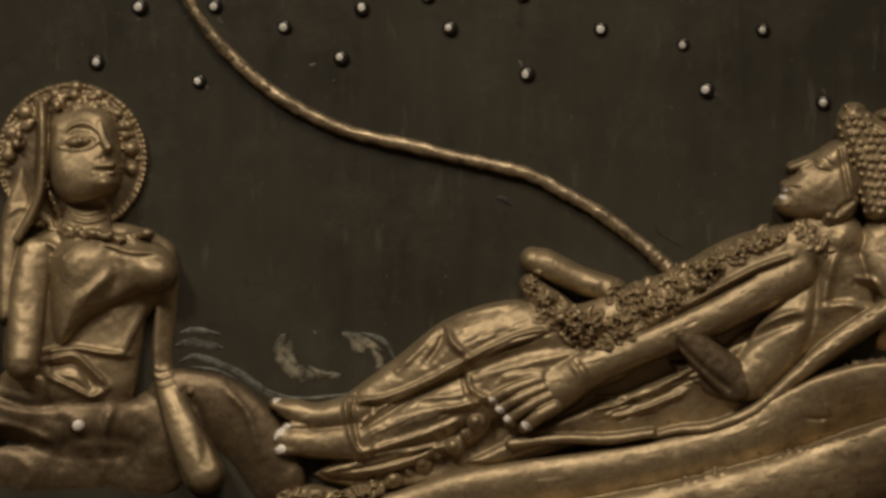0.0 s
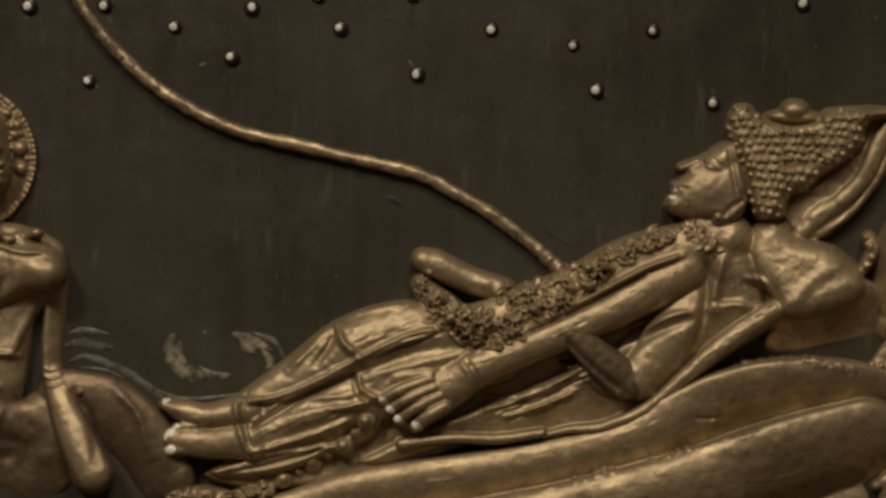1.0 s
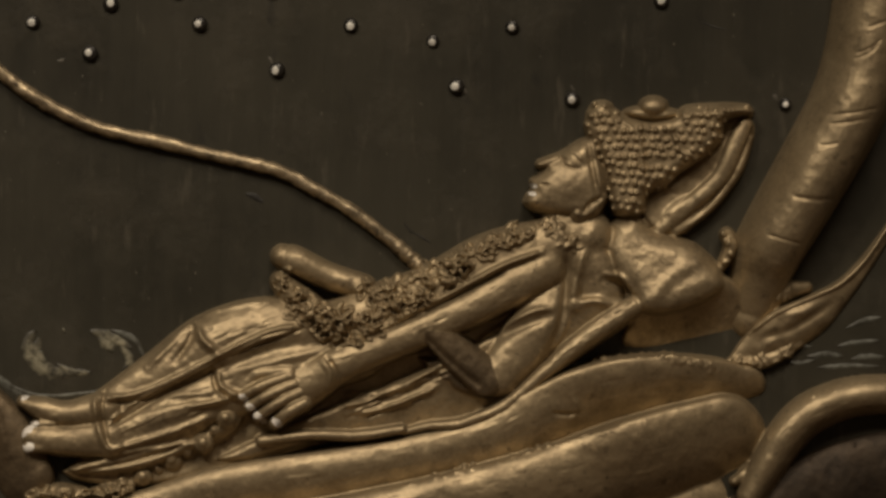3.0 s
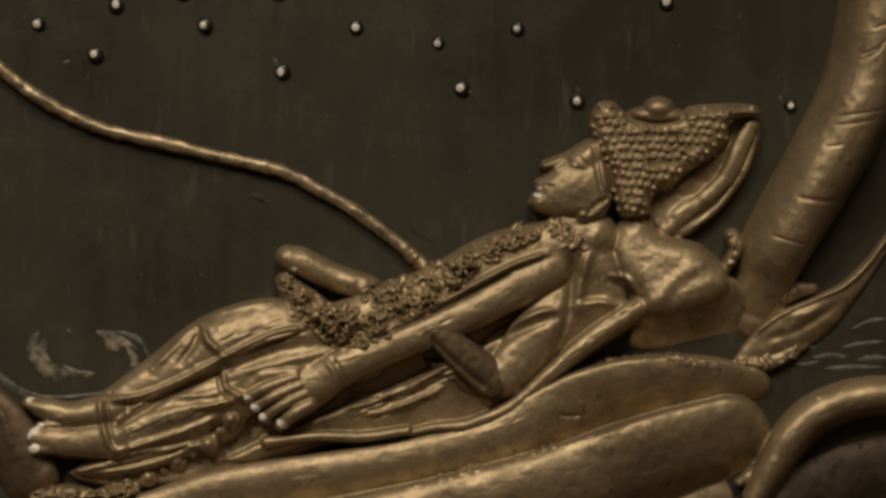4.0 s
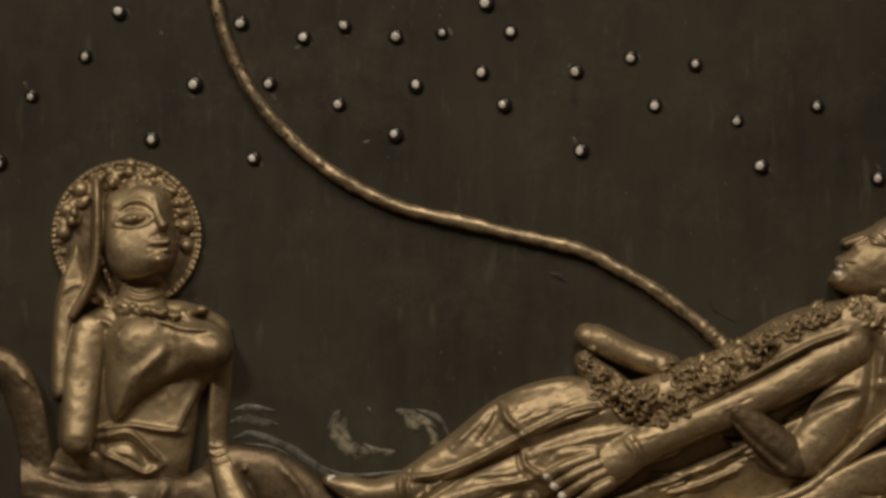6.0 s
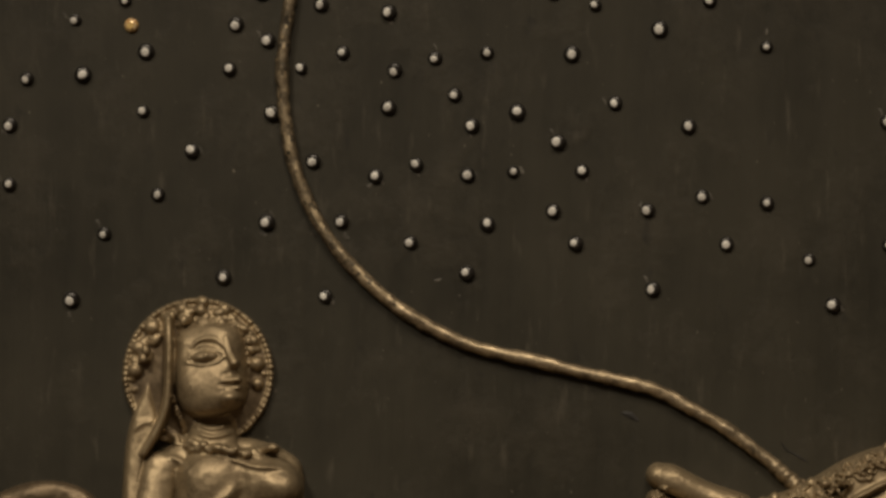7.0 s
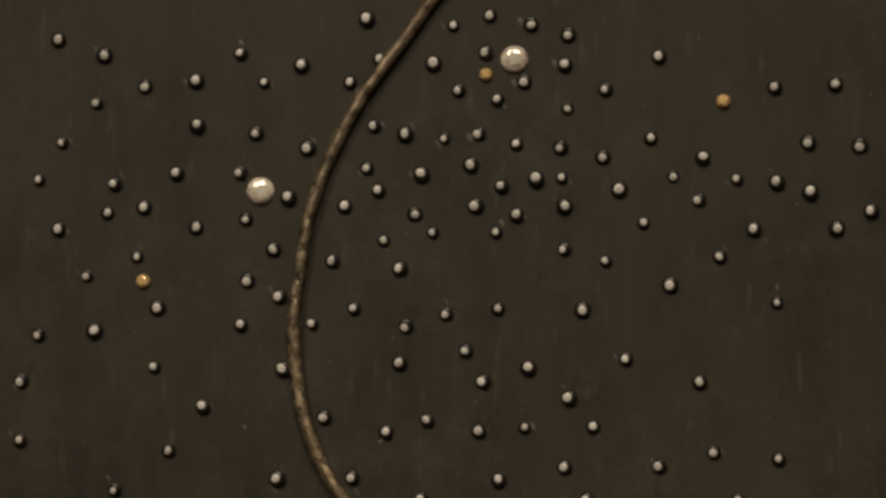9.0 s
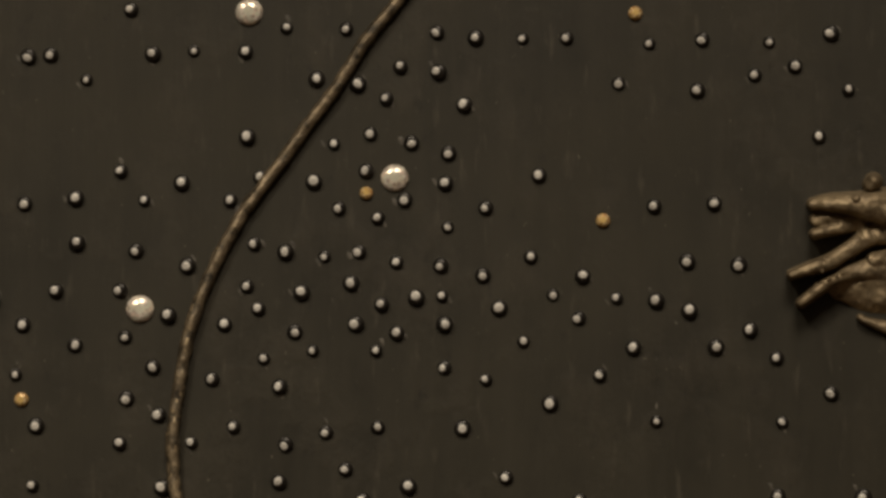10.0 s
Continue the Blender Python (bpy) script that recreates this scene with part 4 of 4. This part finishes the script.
STUDS = []
STUDS += [(-159, -786), (2, -971), (42, -974), (108, -928), (187, -1058), (228, -975), (302, -981), (396, -979), (401, -821), (470, -1023), (525, -928), (557, -808), (579, -1022), (600, -918), (623, -827), (652, -891), (677, -950), (697, -810), (744, -1014), (747, -940), (764, -791), (793, -879), (814, -1004), (899, -1002), (979, -1003), (1072, -919), (1129, -992), (1215, -905), (1225, -999), (1319, -933), (1346, -994), (1392, -950), (1433, -819), (1459, -1010), (1488, -905)]
STUDS += [(-148, -597), (-86, -669), (-75, -757), (0, -700), (92, -709), (96, -627), (173, -759), (202, -613), (216, -705), (283, -737), (295, -586), (371, -705), (415, -625), (424, -747), (471, -610), (521, -738), (541, -602), (567, -690), (604, -610), (616, -758), (637, -672), (670, -591), (685, -705), (750, -585), (758, -735), (762, -655), (825, -567), (831, -690), (911, -600), (927, -749), (1004, -564), (1134, -692), (1192, -591), (1242, -697), (1284, -585)]
STUDS += [(-189, -530), (-152, -440), (-65, -469), (-52, -521), (1, -479), (60, -540), (95, -442), (175, -541), (185, -457), (262, -495), (362, -479), (402, -548), (423, -507), (433, -417), (488, -465), (500, -536), (521, -431), (589, -553), (598, -479), (634, -431), (644, -514), (671, -462), (706, -526), (752, -529), (756, -478), (854, -507), (897, -446), (950, -531), (997, -489), (1065, -524), (1094, -435), (1136, -520), (1195, -501), (1241, -436), (1303, -467)]
STUDS += [(-215, -166), (-185, -249), (-99, -354), (-85, -256), (-10, -389), (24, -190), (28, -297), (178, -265), (189, -346), (235, -402), (247, -316), (255, -186), (306, -266), (341, -380), (380, -294), (462, -196), (462, -366), (473, -263), (545, -284), (580, -218), (611, -163), (637, -293), (691, -187), (756, -400), (788, -291), (830, -378), (865, -203), (944, -335), (1033, -386), (1133, -303), (1347, -169), (1349, -416), (1357, -300), (1445, -352), (1498, -167)]
STUDS += [(-260, 108), (-215, -59), (-102, 146), (-44, 29), (51, -41), (112, -118), (169, 107), (246, 9), (328, -100), (351, 141), (379, 7), (439, -73), (502, 45), (512, -93), (602, 100), (603, -75), (638, 13), (684, -81), (755, -11), (764, -133), (795, 47), (806, -82), (923, -12), (931, 128), (995, -161), (1019, -37), (1061, 48), (1133, -24), (1207, 75), (1249, 156), (1348, 50), (1455, 178), (1615, 3), (1838, 186)]
CRYSTALS = [(404, -1050), (669, -742), (213, -504)]
AMBERS = [(1106, -1046, 13), (618, -714, 12), (1044, -663, 13), (4, -341, 13)]

BEAD = dome("bead", [(0.92, -0.15), (1.0, 0.12), (0.97, 0.36), (0.84, 0.60), (0.52, 0.80)], 14, HEMATITE, True)
TABLE = dome("facet", [(0.53, 0.74), (0.51, 0.83), (0.36, 0.885), (0.14, 0.905)], 8, FACET_GLARE, True)
FACET = dome("crystal", [(1.0, -0.1), (1.0, 0.14), (0.86, 0.32), (0.66, 0.44), (0.40, 0.52)], 12, CRYSTAL, False, True)
HONEY = dome("amber_crystal", [(1.0, -0.1), (1.0, 0.3), (0.78, 0.62), (0.48, 0.78)], 10, AMBER, False, True)
rng = random.Random(11)
for u, v in STUDS:
    r = rng.choice((11.5, 13.0, 14.0, 14.5, 15.5)) * UNIT
    ob = new("bead", BEAD)
    ob.matrix_world = Matrix.Translation(at(u + 2.5, v + 2.5)) @ pose(0, 0, 0, rng.uniform(2, 20), 0, rng.uniform(-20, -2)) @ pose(0, 0, 0, 0, rng.uniform(0, 360), 0) @ Matrix.Diagonal((r, r * rng.uniform(0.85, 1.05), r, 1))
    top = new("facet", TABLE)
    top.parent = ob
    top.location = (rng.uniform(-0.13, 0.13), 0.0, rng.uniform(-0.06, 0.16))
    top.scale = (rng.uniform(0.88, 1.15), 1.0, rng.uniform(0.88, 1.15))
    tagged(top, "pale flat top facet with painted-in highlight")
    tagged(ob, "small dark glossy round bead glued on panel", "bead", "beads on the panel")
for u, v in CRYSTALS:
    r = 25.0 * UNIT
    ob = new("crystal", FACET)
    ob.matrix_world = Matrix.Translation(at(u, v)) @ pose(0, 0, 0, rng.uniform(-4, 4), rng.uniform(0, 360), rng.uniform(-4, 4)) @ Matrix.Diagonal((r, r, r, 1))
    tagged(ob, "large clear faceted round crystal glued on panel", "crystal", "crystals on the panel")
for u, v, r in AMBERS:
    r *= UNIT
    ob = new("amber_crystal", HONEY)
    ob.matrix_world = Matrix.Translation(at(u, v)) @ pose(0, 0, 0, rng.uniform(-6, 6), rng.uniform(0, 360), rng.uniform(-6, 6)) @ Matrix.Diagonal((r, r, r, 1))
    tagged(ob, "small amber-coloured faceted crystal glued on panel", "crystal", "amber crystals on the panel")


# ---- painted water and wear on the plate ----
def daub(name, line, width, mat, label, category, seed=0, rise=1.1):
    """A brush stroke of thick paint with a ragged edge, tapered at both ends."""
    p = bend(line, 10)
    verts, faces, cover = [], [], []
    for i, (u, v) in enumerate(p):
        a, b = p[max(i - 1, 0)], p[min(i + 1, len(p) - 1)]
        d = (b - a) / max(np.hypot(*(b - a)), 1e-6)
        t = i / (len(p) - 1)
        w = width * (0.15 + 0.85 * math.sin(math.pi * min(max(t, 0.02), 0.98)) ** 0.6)
        for k, c in enumerate((-1.0, -0.45, 0.1, 0.55, 1.0)):
            q = w * c * (1 + 0.5 * noise.noise((i * 0.35, c * 2, seed * 3.7)))
            h = (-0.8 if k in (0, 4) else rise * (0.8 + 0.5 * noise.noise((i * 0.3, k * 1.3, seed))))
            verts.append(at(u - d[1] * q, v + d[0] * q, h))
            cover.append((0.0, 0.75, 1.0, 0.6, 0.0)[k] * min(1.0, 5 * t, 5 * (1 - t)))
    for i in range(len(p) - 1):
        for k in range(4):
            a = i * 5 + k
            faces.append((a, a + 1, a + 6, a + 5))
    ob = mesh_object(name, verts, faces, [mat])
    ob.data.attributes.new("paint_cover", "FLOAT", "POINT").data.foreach_set("value", cover)
    return tagged(ob, label, category)


WATER = "thin grey-blue painted wave stroke on the dark panel"
for k, (line, w) in enumerate((
        ([(318, 640), (350, 632), (400, 650), (440, 672), (478, 700), (500, 712)], 10), ([(310, 612), (340, 606), (370, 612), (395, 616)], 10), ([(318, 590), (350, 584), (390, 592)], 8),
        ([(335, 650), (380, 655), (420, 672)], 4), ([(430, 668), (470, 690), (520, 705), (600, 700), (650, 690)], 4), ([(640, 590), (680, 605), (700, 640)], 7),
        ([(1840, 625), (1868, 621), (1890, 622)], 4), ([(1800, 648), (1818, 645), (1838, 647)], 4), ([(1845, 650), (1870, 652), (1895, 646)], 5), ([(1880, 640), (1915, 636), (1945, 640)], 7),
        ([(1900, 660), (1945, 657), (2010, 658)], 6), ([(1935, 622), (1970, 615), (2010, 612)], 6), ([(1960, 645), (1990, 640), (2020, 642)], 7), ([(1950, 590), (1985, 575), (2015, 570)], 6))):
    daub("painted_wave", line, w, WAVE, WATER, "painted wave", k)
FOAMS = "pale cream painted foam curl on the dark panel"
for k, (line, w) in enumerate((
        ([(508, 590), (496, 612), (502, 638), (522, 656), (552, 666), (590, 662)], 17), ([(516, 602), (510, 626), (526, 648)], 11), ([(545, 650), (575, 664), (604, 664)], 8),
        ([(618, 604), (632, 612), (644, 628)], 13), ([(604, 592), (640, 602), (676, 622)], 12), ([(554, 585), (560, 594)], 4), ([(655, 615), (672, 640), (664, 662)], 9))):
    daub("painted_foam", line, w, FOAM, FOAMS, "painted foam", k + 30)
daub("chip", [(878, 349), (893, 354), (908, 364)], 8, DARK, "small black chipped spot on the panel", "chip", 51)
for k, line in enumerate(([(1690, 42), (1710, 50), (1735, 56)], [(1158, 400), (1166, 412), (1172, 420)], [(1170, 415), (1195, 430), (1205, 436)])):
    daub("scratch", line, 2.2, DARK, "short dark scratch in the panel paint", "scratch", k + 60)
for k, (u, v, du, dv, w) in enumerate(((236, 32, 14, 2, 6), (385, 30, 10, 14, 7), (380, -690, 30, 20, 14), (-105, 170, 3, 12, 5), (440, -60, -14, 10, 6), (245, 25, -6, 8, 5), (455, 238, 2, 2, 2),
                                       (1135, -320, 2, -14, 4), (910, -15, 4, -10, 4), (1170, -480, 6, 4, 3), (330, 20, 6, 14, 4), (560, 112, -14, 4, 4), (410, 100, 2, 2, 2), (590, 140, 2, 2, 2))):
    daub("scuff", [(u, v), (u + du / 2, v + dv / 2 + 2), (u + du, v + dv)], w, SCUFF, "dull grey glue scuff on the dark panel", "scuff", k + 80, 0.5)
for k, (u, v) in enumerate(STUDS):
    if k % 2 == 1:
        a = rng.uniform(0, 6.28)
        du, dv = 17 * math.cos(a), 17 * math.sin(a)
        daub("scuff", [(u + du - 5, v + dv - 6), (u + du, v + dv + rng.uniform(-3, 3)), (u + du + 4, v + dv + 9)], rng.uniform(3.0, 8.0), SCUFF, "dull grey glue scuff beside a bead", "scuff", k + 120, 0.4)
